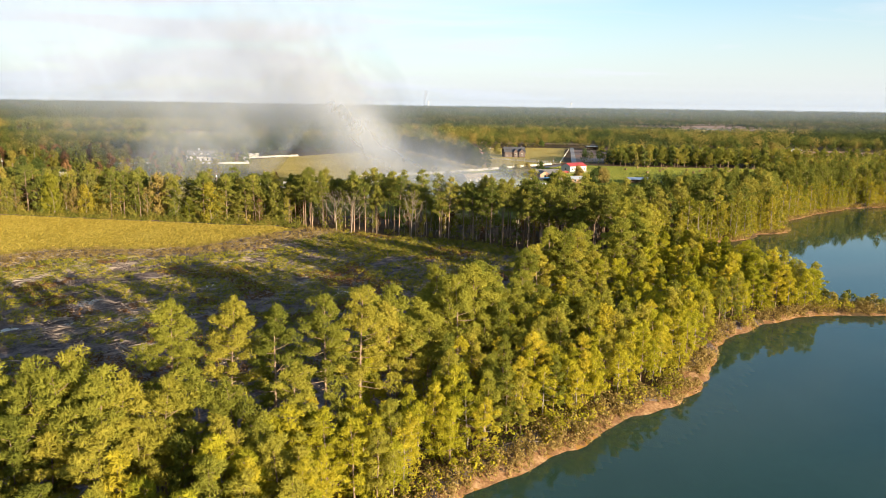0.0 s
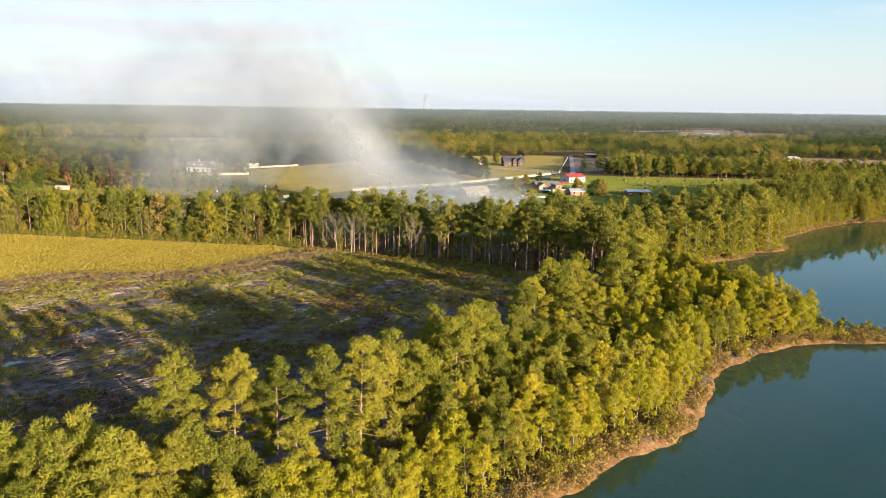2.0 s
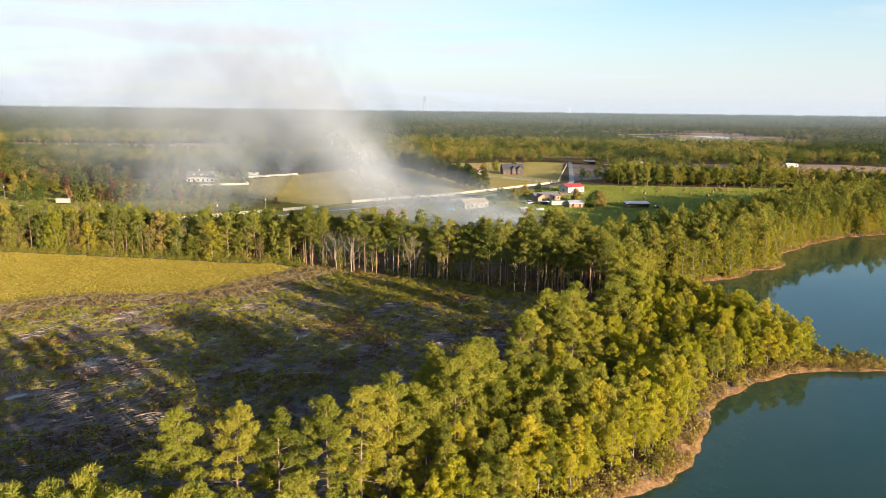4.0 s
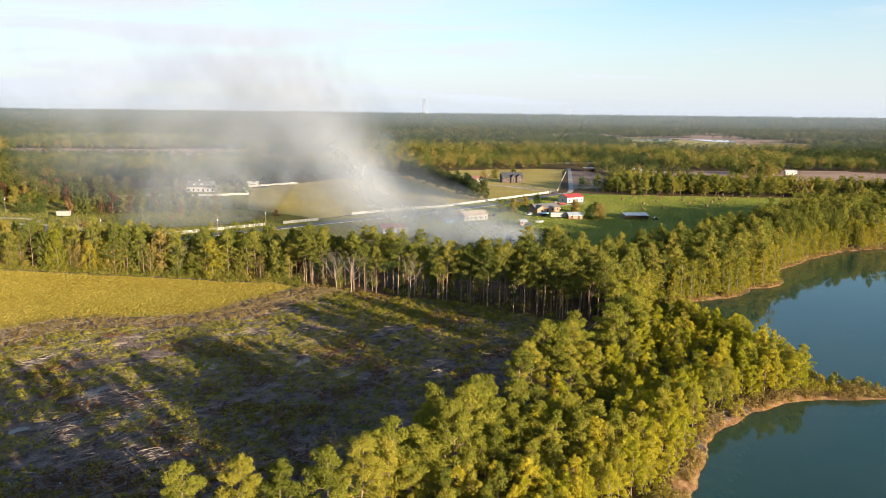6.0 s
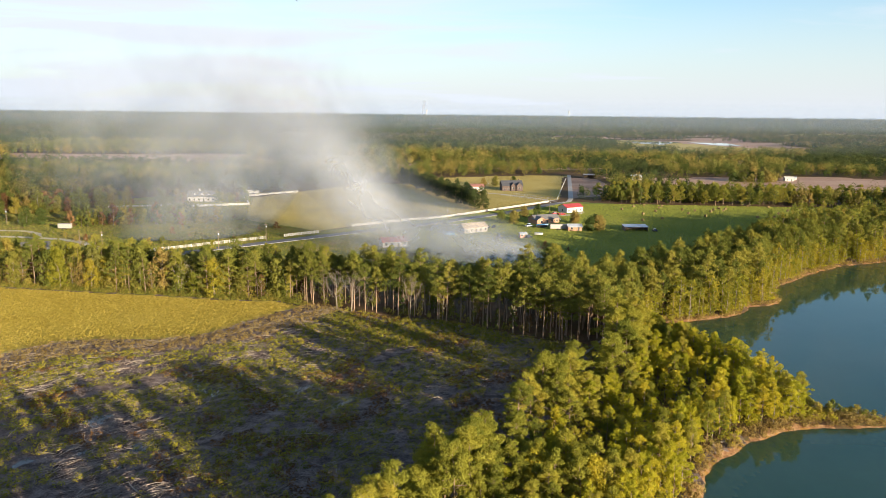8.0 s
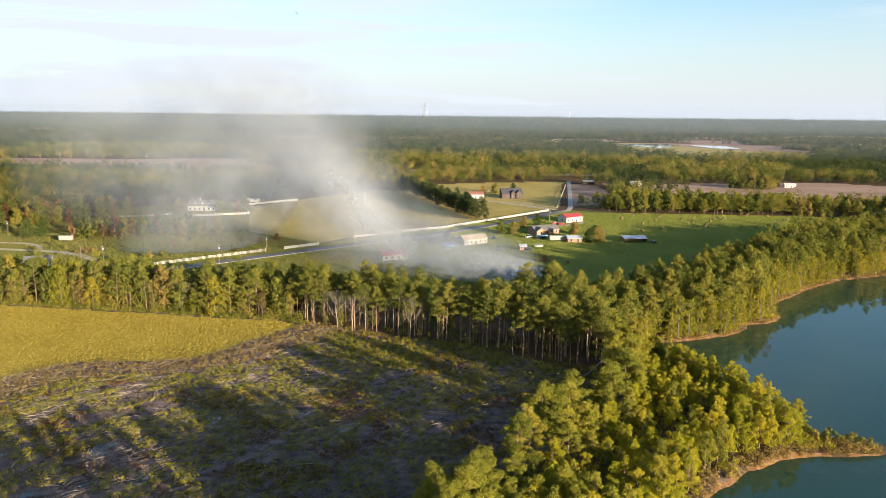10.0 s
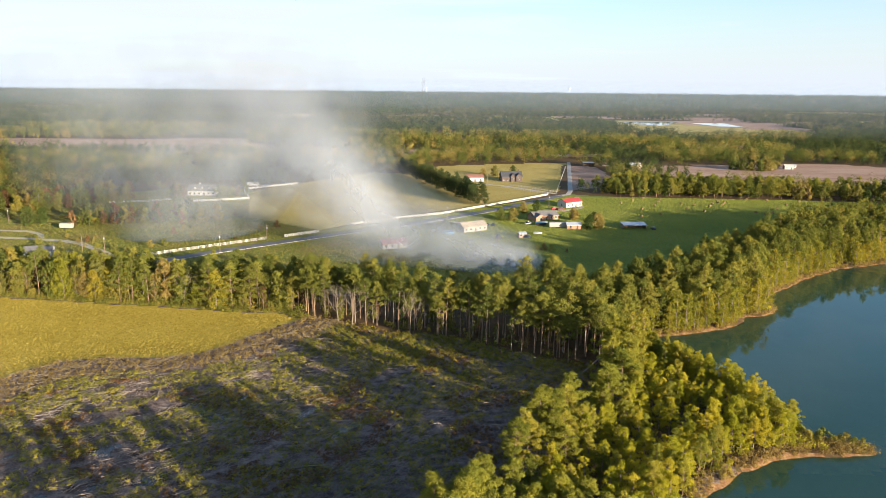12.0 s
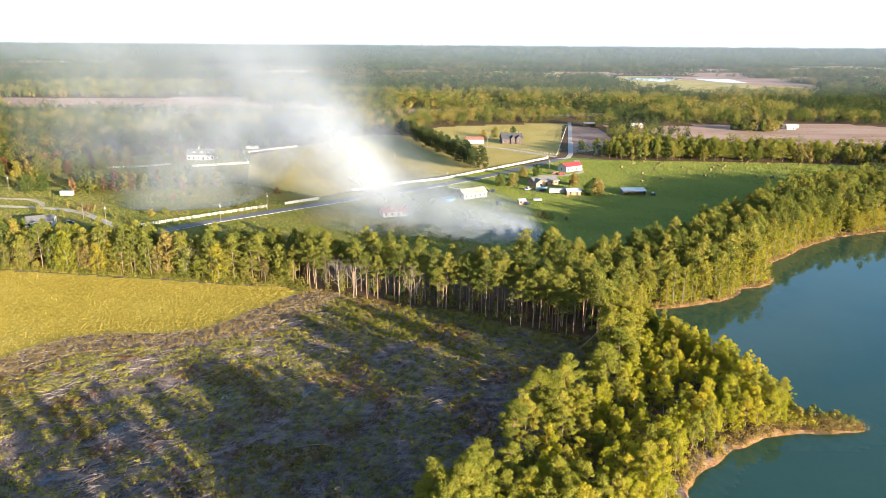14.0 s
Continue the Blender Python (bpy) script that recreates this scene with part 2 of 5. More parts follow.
EAST_WOODS = [(47, 186), (52, 201), (59, 206), (66, 214), (76, 217), (87, 221), (95, 226), (101, 234), (111, 238), (115, 242), (115, 252), (125, 264), (138, 277), (153, 291),
              (171, 304), (200, 315), (250, 330), (340, 334), (420, 320), (420, 420), (260, 396), (226, 390), (186, 372), (132, 311), (92, 266), (66, 248), (42, 240), (50, 215)]
HAY_A = [(-128, 476), (-111, 408), (-64, 372), (-26, 416), (15, 448), (77, 511), (60, 520), (26, 466), (-29, 632), (-60, 640), (-135, 520)]
HAY_B = [(26, 460), (77, 511), (88, 528), (121, 715), (134, 742), (60, 722), (0, 699), (-34, 637)]
PLOT = [(95, 530), (133, 560), (150, 634), (152, 700), (128, 718)]
BROWN = [(200, 650), (214, 560), (300, 534), (480, 540), (520, 740), (448, 725), (392, 757), (330, 735), (228, 727), (160, 720)]
LAWN_E = [(-20, 330), (0, 300), (40, 262), (66, 255), (92, 270), (132, 316), (186, 377), (226, 396), (300, 440), (300, 484), (243, 494), (127, 501), (94, 513), (15, 440), (-30, 400)]
BROWN_W = [(-600, 900), (-420, 880), (-260, 960), (-280, 1050), (-620, 1010)]
BROWN_W2 = [(-420, 1180), (-230, 1190), (-150, 1290), (-430, 1260)]
MEADOW_W = [(-330, 288), (-160, 268), (-114, 260), (-60, 254), (-30, 252), (0, 238), (20, 234), (42, 244), (40, 262), (0, 300), (-20, 330), (-30, 400), (-64, 372),
            (-111, 408), (-150, 405), (-200, 385), (-240, 385), (-330, 400)]
YARD_W = [(-240, 385), (-200, 388), (-150, 407), (-111, 410), (-128, 476), (-135, 520), (-170, 545), (-225, 500), (-300, 430)]


def inside(px, py, poly):
    """Which of the points lie in the polygon."""
    hit = np.zeros(len(px), bool)
    n = len(poly)
    for i in range(n):
        (x1, y1), (x2, y2) = poly[i], poly[(i + 1) % n]
        if y1 == y2:
            continue
        cross = (y1 > py) != (y2 > py)
        hit ^= cross & (px < (x2 - x1) * (py - y1) / (y2 - y1) + x1)
    return hit


def away(px, py, poly):
    """Distance from the polygon's outline."""
    best = np.full(len(px), 1e9)
    n = len(poly)
    for i in range(n):
        (x1, y1), (x2, y2) = poly[i], poly[(i + 1) % n]
        dx, dy = x2 - x1, y2 - y1
        s = np.clip(((px - x1) * dx + (py - y1) * dy) / (dx * dx + dy * dy), 0, 1)
        best = np.minimum(best, np.hypot(px - x1 - s * dx, py - y1 - s * dy))
    return best


LATTICE = np.random.RandomState(3).rand(256, 256)


def vnoise(x, y, size, octaves=3):
    """Smooth value noise from 0 to 1, on numpy arrays."""
    total, amp, norm = 0, 1.0, 0
    for k in range(octaves):
        u, v = x / size * 2 ** k + 17.3 * k, y / size * 2 ** k + 5.1 * k
        i, j = np.floor(u).astype(int), np.floor(v).astype(int)
        fu, fv = u - i, v - j
        fu, fv = fu * fu * (3 - 2 * fu), fv * fv * (3 - 2 * fv)
        a, b = LATTICE[i % 256, j % 256], LATTICE[(i + 1) % 256, j % 256]
        c, d = LATTICE[i % 256, (j + 1) % 256], LATTICE[(i + 1) % 256, (j + 1) % 256]
        total = total + amp * ((a * (1 - fu) + b * fu) * (1 - fv) + (c * (1 - fu) + d * fu) * fv)
        norm += amp
        amp *= 0.5
    return total / norm


WATER_Z = -1.0


def lake_gap(px, py):
    """Metres to the waterline: plus on land, minus in the lake; the line wanders a little."""
    d = away(px, py, LAKE)
    d = np.where(inside(px, py, LAKE), -d, d)
    return d + (vnoise(px, py, 4.0, 3) - 0.5) * 2.4


def land(px, py):
    """Height of the ground."""
    px, py = np.asarray(px, float), np.asarray(py, float)
    g = lake_gap(px, py)
    bank = WATER_Z + np.where(g > 0, 1 - np.exp(-np.maximum(g, 0) / 2.2), np.maximum(g, -14) * 0.22)
    c, s = math.cos(radians(52)), math.sin(radians(52))
    rough = (vnoise((px * c + py * s) * 0.4, -px * s + py * c, 3.2, 3) - 0.5) * 0.6 * np.clip(g / 6, 0.15, 1) * np.clip((300 - py) / 40, 0, 1)
    crop = inside(px, py, FIELD)
    hills = 47 * np.clip((py - 2600) / 2300, 0, 1) ** 1.5
    return bank + np.where(crop, 0.0, rough) + hills


def land_at(x, y):
    return float(land(np.array([x]), np.array([y]))[0])


# ---- mesh helpers ----
def np_mesh(name, verts, faces, mats, index=None, smooth=False, tint=None):
    """A mesh from numpy arrays; all faces have the same number of corners."""
    me = bpy.data.meshes.new(name)
    faces = np.asarray(faces, np.int32)
    verts = np.asarray(verts, np.float32)
    n, k = faces.shape
    soft = verts[:, 3:] if verts.shape[1] == 6 else None     # places with or without a normal of their own
    verts = np.ascontiguousarray(verts[:, :3])
    me.vertices.add(len(verts))
    me.vertices.foreach_set("co", np.asarray(verts, np.float32).ravel())
    me.loops.add(n * k)
    me.loops.foreach_set("vertex_index", faces.ravel())
    me.polygons.add(n)
    me.polygons.foreach_set("loop_start", np.arange(0, n * k, k, dtype=np.int32))
    for m in mats:
        me.materials.append(m)
    if index is not None:
        me.polygons.foreach_set("material_index", np.asarray(index, np.int32))
    me.polygons.foreach_set("use_smooth", np.full(n, smooth))
    me.update(calc_edges=True)
    if soft is not None:
        soft = soft / (np.linalg.norm(soft, axis=1)[:, None] + 1e-6)
        me.attributes.new("custom_normal", "FLOAT_VECTOR", "POINT").data.foreach_set("vector", np.ascontiguousarray(soft, np.float32).ravel())
    if tint is not None:
        me.attributes.new("tint", "FLOAT", "POINT").data.foreach_set("value", np.asarray(tint, np.float32))
    return me


def part(name, bm, material, parent=None, label=""):
    """Links a bmesh as one mesh object, under a thing or a part."""
    me = bpy.data.meshes.new(name)
    bm.to_mesh(me)
    bm.free()
    me.materials.append(material)
    ob = new(name, me)
    ob.parent = parent
    return tagged(ob, label)


def box(x0, x1, y0, y1, z0, z1, bevel=0.0):
    bm = bmesh.new()
    bmesh.ops.create_cube(bm, size=1, matrix=Matrix.Translation(((x0 + x1) / 2, (y0 + y1) / 2, (z0 + z1) / 2)) @ Matrix.Diagonal((x1 - x0, y1 - y0, z1 - z0, 1)))
    if bevel:
        bmesh.ops.bevel(bm, geom=bm.edges[:], offset=bevel, segments=1, affect="EDGES")
    return bm


def empty(name, m, label, category, group="", kind=""):
    ob = new(name)
    ob.matrix_world = m
    return tagged(ob, label, category, group, kind)


# ---- ground and lake ----
def spread(lo, hi, step, far_lo, far_hi, grow=1.12):
    """Grid lines at an even step from lo to hi, wider and wider beyond."""
    mid = list(np.arange(lo, hi + step / 2, step))
    s, v = step, mid[-1]
    while v < far_hi:
        s *= grow
        v += s
        mid.append(v)
    s, v = step, mid[0]
    while v > far_lo:
        s *= grow
        v -= s
        mid.insert(0, v)
    return np.array(mid)


POND_LAND = [(400, 1180), (620, 1180), (740, 1450), (740, 1820), (370, 1820), (370, 1400)]


def build_ground():
    xs = spread(-135, 150, 1.25, -4950, 4950, 1.05)
    ys = np.concatenate([spread(40, 275, 1.25, -1500, 280, 1.1), spread(285, 560, 3.0, 285, 4950, 1.06)])
    ys = np.unique(np.round(ys, 3))
    gx, gy = np.meshgrid(xs, ys)
    nx, ny = len(xs), len(ys)
    px, py = gx.ravel(), gy.ravel()
    verts = np.stack([px, py, land(px, py)], 1)
    i, j = np.meshgrid(np.arange(nx - 1), np.arange(ny - 1))
    a = (j * nx + i).ravel()
    faces = np.stack([a, a + 1, a + nx + 1, a + nx], 1)
    cx, cy = verts[faces, 0].mean(1), verts[faces, 1].mean(1)
    cx = cx + (vnoise(cx, cy, 5.0, 2) - 0.5) * 2.5
    gap = lake_gap(cx, cy)
    zone = np.zeros(len(faces), int)
    cut = (cy < 262) & (cy > -50) & (cx < 60) & (cx > -400)
    zone[cut] = 1
    for k, polys in ((0, (STRIP, NORTH_LINE, EAST_WOODS)), (2, (FIELD,)), (3, (LAWN_E,)), (4, (MEADOW_W, YARD_W)), (5, (HAY_A, HAY_B)), (6, (PLOT, BROWN, BROWN_W, BROWN_W2))):
        for poly in polys:
            zone[inside(cx, cy, poly)] = k
    zone[(gap < np.where(cy < 112, 2.6, 1.0) + 2.4 * (vnoise(cx, cy, 9.0, 2) - 0.5)) & (gap > -0.4)] = 7
    zone[gap <= -0.4] = 8
    zone[gap <= -4.5 + 3 * (vnoise(cx, cy, 7.0, 2) - 0.5)] = 9
    glade = (vnoise(cx * 0.55, cy * 1.4, 230, 3) > 0.60) & (cy > 820) & (cy < 2700) | inside(cx, cy, POND_LAND)
    zone[glade] = np.where(vnoise(cx, cy, 400, 1) > 0.5, 5, 6)[glade]
    me = np_mesh("ground", verts, faces, [FOREST_FLOOR, CLEARCUT, SOYBEAN, LAWN, PASTURE, HAYFIELD, STUBBLE, BANK, LAKEBED, SILT], zone, True)
    tagged(new("ground", me), "flat country of cleared land, fields and wooded soil", "ground", kind="structure")


build_ground()


def build_lake():
    bm = bmesh.new()
    bmesh.ops.create_grid(bm, x_segments=40, y_segments=60, size=0.5, matrix=Matrix.Translation((195, 0, WATER_Z)) @ Matrix.Diagonal((460, 800, 1, 1)))
    lake = part("water", bm, WATER)
    tagged(lake, "calm green-blue lake reflecting the sky", "lake", kind="structure")


build_lake()


# ---- trees ----
def clouds(rs, centres, radii, count, size, flat=1.0, needle=False, hearts=None):
    """Leaf triangles in clumps: rows of place and normal, three a leaf. Needles stand out from the clump in tufts, leaves lie along its skin."""
    n = len(centres) * count
    c, r = np.repeat(centres, count, 0), np.repeat(radii, count, 0)
    d = rs.normal(size=(n, 3))
    d /= np.linalg.norm(d, axis=1)[:, None]
    if needle:
        d[:, 2] = d[:, 2] * 0.85 + 0.22
        d /= np.linalg.norm(d, axis=1)[:, None]
    p = c + d * r * (0.5 + 0.5 * rs.rand(n, 1) ** 0.6)
    a = rs.normal(size=(n, 3))
    a -= d * (a * d).sum(1)[:, None] * 0.8
    a /= np.linalg.norm(a, axis=1)[:, None]
    if needle:
        a = a * 0.8 + d * 0.65 + np.array((0, 0, 0.3))
        a /= np.linalg.norm(a, axis=1)[:, None]
    b = np.cross(a, d + 0.25 * rs.normal(size=(n, 3)))
    b /= np.linalg.norm(b, axis=1)[:, None] + 1e-6
    b *= -np.sign((np.cross(a, b) * d).sum(1))[:, None]
    s = size * (0.6 + 0.8 * rs.rand(n, 1))
    w = 0.17 if needle else 0.42
    nrm = d / (r + 1e-6) * r.mean(1)[:, None] + 0.2 * rs.normal(size=(n, 3)) + np.array((0, 0, 0.12))
    if hearts is not None:
        out = centres - hearts
        nrm += 0.75 * np.repeat(out / (np.linalg.norm(out, axis=1)[:, None] + 0.3), count, 0)
    v = np.stack([p - a * s * 0.5 - b * s * w, p + a * s * 0.6, p - a * s * 0.4 + b * s * w], 1).reshape(-1, 3)
    return np.concatenate([v, np.repeat(nrm, 3, 0)], 1)


def tube(points, radii, sides=6):
    """Corners and triangles of a tapering limb along the points."""
    points = np.asarray(points, float)
    verts, faces = [], []
    for i, (p, r) in enumerate(zip(points, radii)):
        t = points[min(i + 1, len(points) - 1)] - points[max(i - 1, 0)]
        t /= np.linalg.norm(t) + 1e-9
        u = np.cross(t, (0.3, 0.9, 0.2))
        u /= np.linalg.norm(u) + 1e-9
        w = np.cross(t, u)
        for k in range(sides):
            an = 2 * math.pi * k / sides
            out = math.cos(an) * u + math.sin(an) * w
            verts.append((*(p + r * out), *out))
    for i in range(len(points) - 1):
        for k in range(sides):
            a, b = i * sides + k, i * sides + (k + 1) % sides
            faces += [(a, b, b + sides), (a, b + sides, a + sides)]
    return np.array(verts), np.array(faces)


def join(pieces):
    vs, fs, off = [], [], 0
    for v, f in pieces:
        vs.append(v)
        fs.append(np.asarray(f) + off)
        off += len(v)
    return np.concatenate(vs), np.concatenate(fs)


def tri_rows(v):
    return np.arange(len(v)).reshape(-1, 3)


def pine_shape(rs, tall, bare, spread_r, branches, clump, per, leaf, sides=6, cone=False):
    """A pine: a slightly bent trunk, whorled limbs, rounded clumps of needles; young ones taper to a point. Gives wood and leaf arrays."""
    lean = rs.normal(size=2) * 0.03 * tall
    zs = np.linspace(0, 1, 6)
    spine = np.stack([lean[0] * zs ** 2 + 0.06 * rs.normal(size=6), lean[1] * zs ** 2 + 0.06 * rs.normal(size=6), tall * 0.97 * zs], 1)
    spine[0, :2] = 0
    base_r = 0.010 * tall + 0.03
    wood = [tube(spine, base_r * (1 - 0.85 * zs), sides)]
    cs, rr = [], []
    for b in range(branches):
        h = bare + (1 - bare) * (b + rs.rand()) / branches
        up = (h - bare) / (1 - bare)
        if cone:
            reach = spread_r * (0.16 + 0.95 * (1 - up) ** 0.75 * min(1, 0.55 + 1.6 * up)) * (0.6 + 0.6 * rs.rand())
        else:
            reach = spread_r * (0.55 + 0.55 * math.sin(math.pi * min(1, 0.25 + up * 0.75))) * (1.2 - 0.9 * up ** 1.4) * (0.55 + 0.7 * rs.rand())
        az = b * 2.4 + rs.rand() * 1.2
        root = np.array([np.interp(h, zs, spine[:, 0]), np.interp(h, zs, spine[:, 1]), h * tall * 0.97])
        tip = root + np.array([math.cos(az) * reach, math.sin(az) * reach, reach * (0.15 + 0.5 * up) + 0.3 * rs.normal()])
        mid = (root + tip) / 2 + np.array([0, 0, -0.08 * reach])
        wood.append(tube([root, mid, tip], [base_r * 0.28 * (1.1 - up), base_r * 0.18, 0.015], 3))
        for s in ((1.0, 0.6) if reach > 1.2 else (1.0,)):
            cs.append(root + (tip - root) * s + 0.2 * rs.normal(size=3))
            q = clump * (0.6 + 0.7 * rs.rand()) * (1.0 if s == 1 else 0.85)
            rr.append((q, q, q * (0.95 if cone else 0.66)))
    cs.append(spine[-1] + (0, 0, 0.1))
    rr.append((clump * 0.6, clump * 0.6, clump * 1.0))
    cs = np.array(cs)
    hearts = np.stack([np.interp(cs[:, 2] / (tall * 0.97), zs, spine[:, 0]), np.interp(cs[:, 2] / (tall * 0.97), zs, spine[:, 1]), cs[:, 2] * 0.6 + tall * (bare * 0.4 + 0.12)], 1)
    return join(wood), clouds(rs, cs, np.array(rr), per, leaf, 0.6, True, hearts)


def broad_shape(rs, tall, bare, spread_r, clumps, per, leaf, limbs=6, sides=6):
    """A broadleaf tree: forked trunk and an uneven crown of clumps."""
    zs = np.linspace(0, 1, 5)
    spine = np.stack([0.25 * rs.normal(size=5) * zs, 0.25 * rs.normal(size=5) * zs, tall * 0.8 * zs], 1)
    base_r = 0.013 * tall + 0.03
    wood = [tube(spine, base_r * (1 - 0.8 * zs), sides)]
    for b in range(limbs):
        h = bare + (0.75 - bare) * b / max(1, limbs)
        az = b * 2.4 + rs.rand()
        root = np.array([0, 0, h * tall])
        tip = root + np.array([math.cos(az) * spread_r * 0.7, math.sin(az) * spread_r * 0.7, tall * 0.2])
        wood.append(tube([root, (root + tip) / 2 + (0, 0, -0.1 * tall * 0.2), tip], [base_r * 0.45, base_r * 0.3, 0.03], 3))
    cs, rr = [], []
    for k in range(clumps):
        u = (k + rs.rand()) / clumps
        z = bare + (1 - bare) * u
        wide = spread_r * math.sin(math.pi * (0.16 + 0.8 * u) ** 0.9) ** 0.7
        az = rs.rand() * 2 * math.pi
        q = math.sqrt(rs.rand()) * wide * 0.85
        cs.append((math.cos(az) * q, math.sin(az) * q, z * tall - 0.4))
        c = spread_r * (0.28 + 0.2 * rs.rand())
        rr.append((c, c, c * 0.8))
    cs = np.array(cs)
    return join(wood), clouds(rs, cs, np.array(rr), per, leaf, hearts=cs * (0, 0, 0.6) + (0, 0, tall * 0.22))


def bare_shape(rs, tall, spread_r, limbs, twigs):
    """A leafless tree: a forked trunk whose limbs curve out and up, with fine twigs."""
    zs = np.linspace(0, 1, 6)
    spine = np.stack([0.5 * rs.normal() * zs + 0.12 * rs.normal(size=6), 0.5 * rs.normal() * zs + 0.12 * rs.normal(size=6), tall * 0.93 * zs], 1)
    spine[0, :2] = 0
    wood = [tube(spine, [0.21, 0.18, 0.15, 0.11, 0.07, 0.015], 6)]
    for b in range(limbs):
        u = 0.28 + 0.55 * (b + rs.rand()) / limbs
        az, reach = b * 2.4 + rs.rand(), spread_r * (1.15 - u) * (0.7 + 0.6 * rs.rand())
        r0 = np.array([np.interp(u, zs, spine[:, i]) for i in range(3)])
        out = np.array([math.cos(az), math.sin(az), 0])
        path = [r0, r0 + out * reach * 0.45 + (0, 0, reach * 0.35), r0 + out * reach * 0.8 + (0, 0, reach * 0.95), r0 + out * reach + (0, 0, reach * (1.3 + 0.5 * rs.rand()))]
        wood.append(tube(path, [0.085, 0.06, 0.035, 0.01], 4))
        for k in range(twigs):
            i = rs.randint(1, 3)
            p = path[i] + (path[i + 1] - path[i]) * rs.rand()
            way = out * (0.3 + 0.5 * rs.rand()) + 0.6 * rs.normal(size=3) + (0, 0, 0.7)
            q = p + way * (0.5 + 0.7 * rs.rand())
            wood.append(tube([p, q, q + (way + 0.5 * rs.normal(size=3)) * 0.7], [0.022, 0.014, 0.006], 3))
    return join(wood)


def tree_thing(name, wood, leaf, wood_mat, leaf_mat, label, category, group=""):
    """One tree: an empty at its foot with a trunk and a crown. Kept as a pattern for copies."""
    top = empty(name, Matrix.Identity(4), label, category, group)
    trunk = new("trunk", np_mesh("trunk", wood[0], wood[1], [wood_mat], smooth=True))
    trunk.parent = top
    if leaf is not None:
        crown = new("crown", np_mesh("crown", leaf, tri_rows(leaf), [leaf_mat]))
        crown.parent = top
    return top


def scatter(poly, step, rs, keep=None):
    """Uneven points that fill the polygon, about a step apart."""
    p = np.array(poly)
    xs, ys = np.arange(p[:, 0].min(), p[:, 0].max(), step), np.arange(p[:, 1].min(), p[:, 1].max(), step)
    gx, gy = np.meshgrid(xs, ys)
    gx = gx + (np.arange(len(ys)) % 2 * step * 0.5)[:, None]
    q = np.stack([gx.ravel(), gy.ravel()], 1) + (rs.rand(gx.size, 2) - 0.5) * step * 0.85
    q = q[inside(q[:, 0], q[:, 1], poly)]
    return q if keep is None else q[keep(q)]


def plant(patterns, points, rs, lo=0.85, hi=1.15, sink=0.1, sizes=None):
    """Copies of the patterns on the points; the first of each pattern is the pattern itself."""
    used = set()
    for k, (x, y) in enumerate(points):
        i = rs.randint(len(patterns))
        s = lo + (hi - lo) * rs.rand()
        s = s if sizes is None else sizes[k]
        m = pose(x, y, land_at(x, y) - sink, 0, 0, rs.rand() * 360)
        if i in used:
            ob = copy_thing(patterns[i], m)
        else:
            used.add(i)
            ob = patterns[i]
            ob.matrix_world = m
        ob.scale = (s * (0.92 + 0.16 * rs.rand()), s * (0.92 + 0.16 * rs.rand()), s)
    for i, p in enumerate(patterns):
        if i not in used:
            for o in (*p.children_recursive, p):
                bpy.data.objects.remove(o)


def joined_woods(name, shapes, points, rs, mats, label, lo=0.8, hi=1.2, sink=0.15):
    """Many trees as one object: every point gets one of the shapes, turned and scaled."""
    vs, fs, mi, ti, off = [], [], [], [], 0
    z = land(points[:, 0], points[:, 1]) - sink
    pick = rs.randint(len(shapes), size=len(points))
    for (x, y), zz, i in zip(points, z, pick):
        wood, leaf, k = shapes[i]
        s, an = lo + (hi - lo) * rs.rand(), rs.rand() * 6.283
        v = np.concatenate([wood[0], leaf]) * np.array([s * (0.9 + 0.2 * rs.rand()), s * (0.9 + 0.2 * rs.rand()), s, 1, 1, 1])
        c, sn = math.cos(an), math.sin(an)
        v = np.stack([v[:, 0] * c - v[:, 1] * sn + x, v[:, 0] * sn + v[:, 1] * c + y, v[:, 2] + zz,
                      v[:, 3] * c - v[:, 4] * sn, v[:, 3] * sn + v[:, 4] * c, v[:, 5]], 1)
        vs.append(v)
        ti.append(np.full(len(v), 0.001 + 0.998 * rs.rand()))
        fs.append(np.concatenate([wood[1], tri_rows(leaf) + len(wood[0])]) + off)
        mi.append(np.concatenate([np.zeros(len(wood[1]), int), np.full(len(leaf) // 3, k)]))
        off += len(v)
    me = np_mesh(name, np.concatenate(vs), np.concatenate(fs), mats, np.concatenate(mi), tint=np.concatenate(ti))
    return tagged(new(name, me), label, "woods", kind="stuff")



rs = np.random.RandomState(11)


def shore_near(q):
    return lake_gap(q[:, 0], q[:, 1])


# the strip between the clearing and the lake: low by the water, tall along the clearing
giant_pts = [(-27.5, 70), (-22.3, 72), (-17.6, 73), (-12.6, 75), (-9.0, 76.5)]
strip_pts = np.concatenate([scatter(STRIP, 2.5, rs, lambda q: lake_gap(q[:, 0], q[:, 1]) < 11), scatter(STRIP, 3.35, rs, lambda q: lake_gap(q[:, 0], q[:, 1]) >= 11)])
gap = shore_near(strip_pts)
keep = (gap > 1.6) & (strip_pts[:, 1] > 44) & (strip_pts[:, 0] > -62) & (rs.rand(len(gap)) < 0.93)
strip_pts, gap = strip_pts[keep], gap[keep]
rim = away(strip_pts[:, 0], strip_pts[:, 1], STRIP)
want = 5.6 + 6.4 * np.clip((gap - 1.6) / 20, 0, 1) ** 0.8 + 2.8 * ((gap > 14) & (rim < 8))
want *= 0.74 + 0.42 * rs.rand(len(gap))
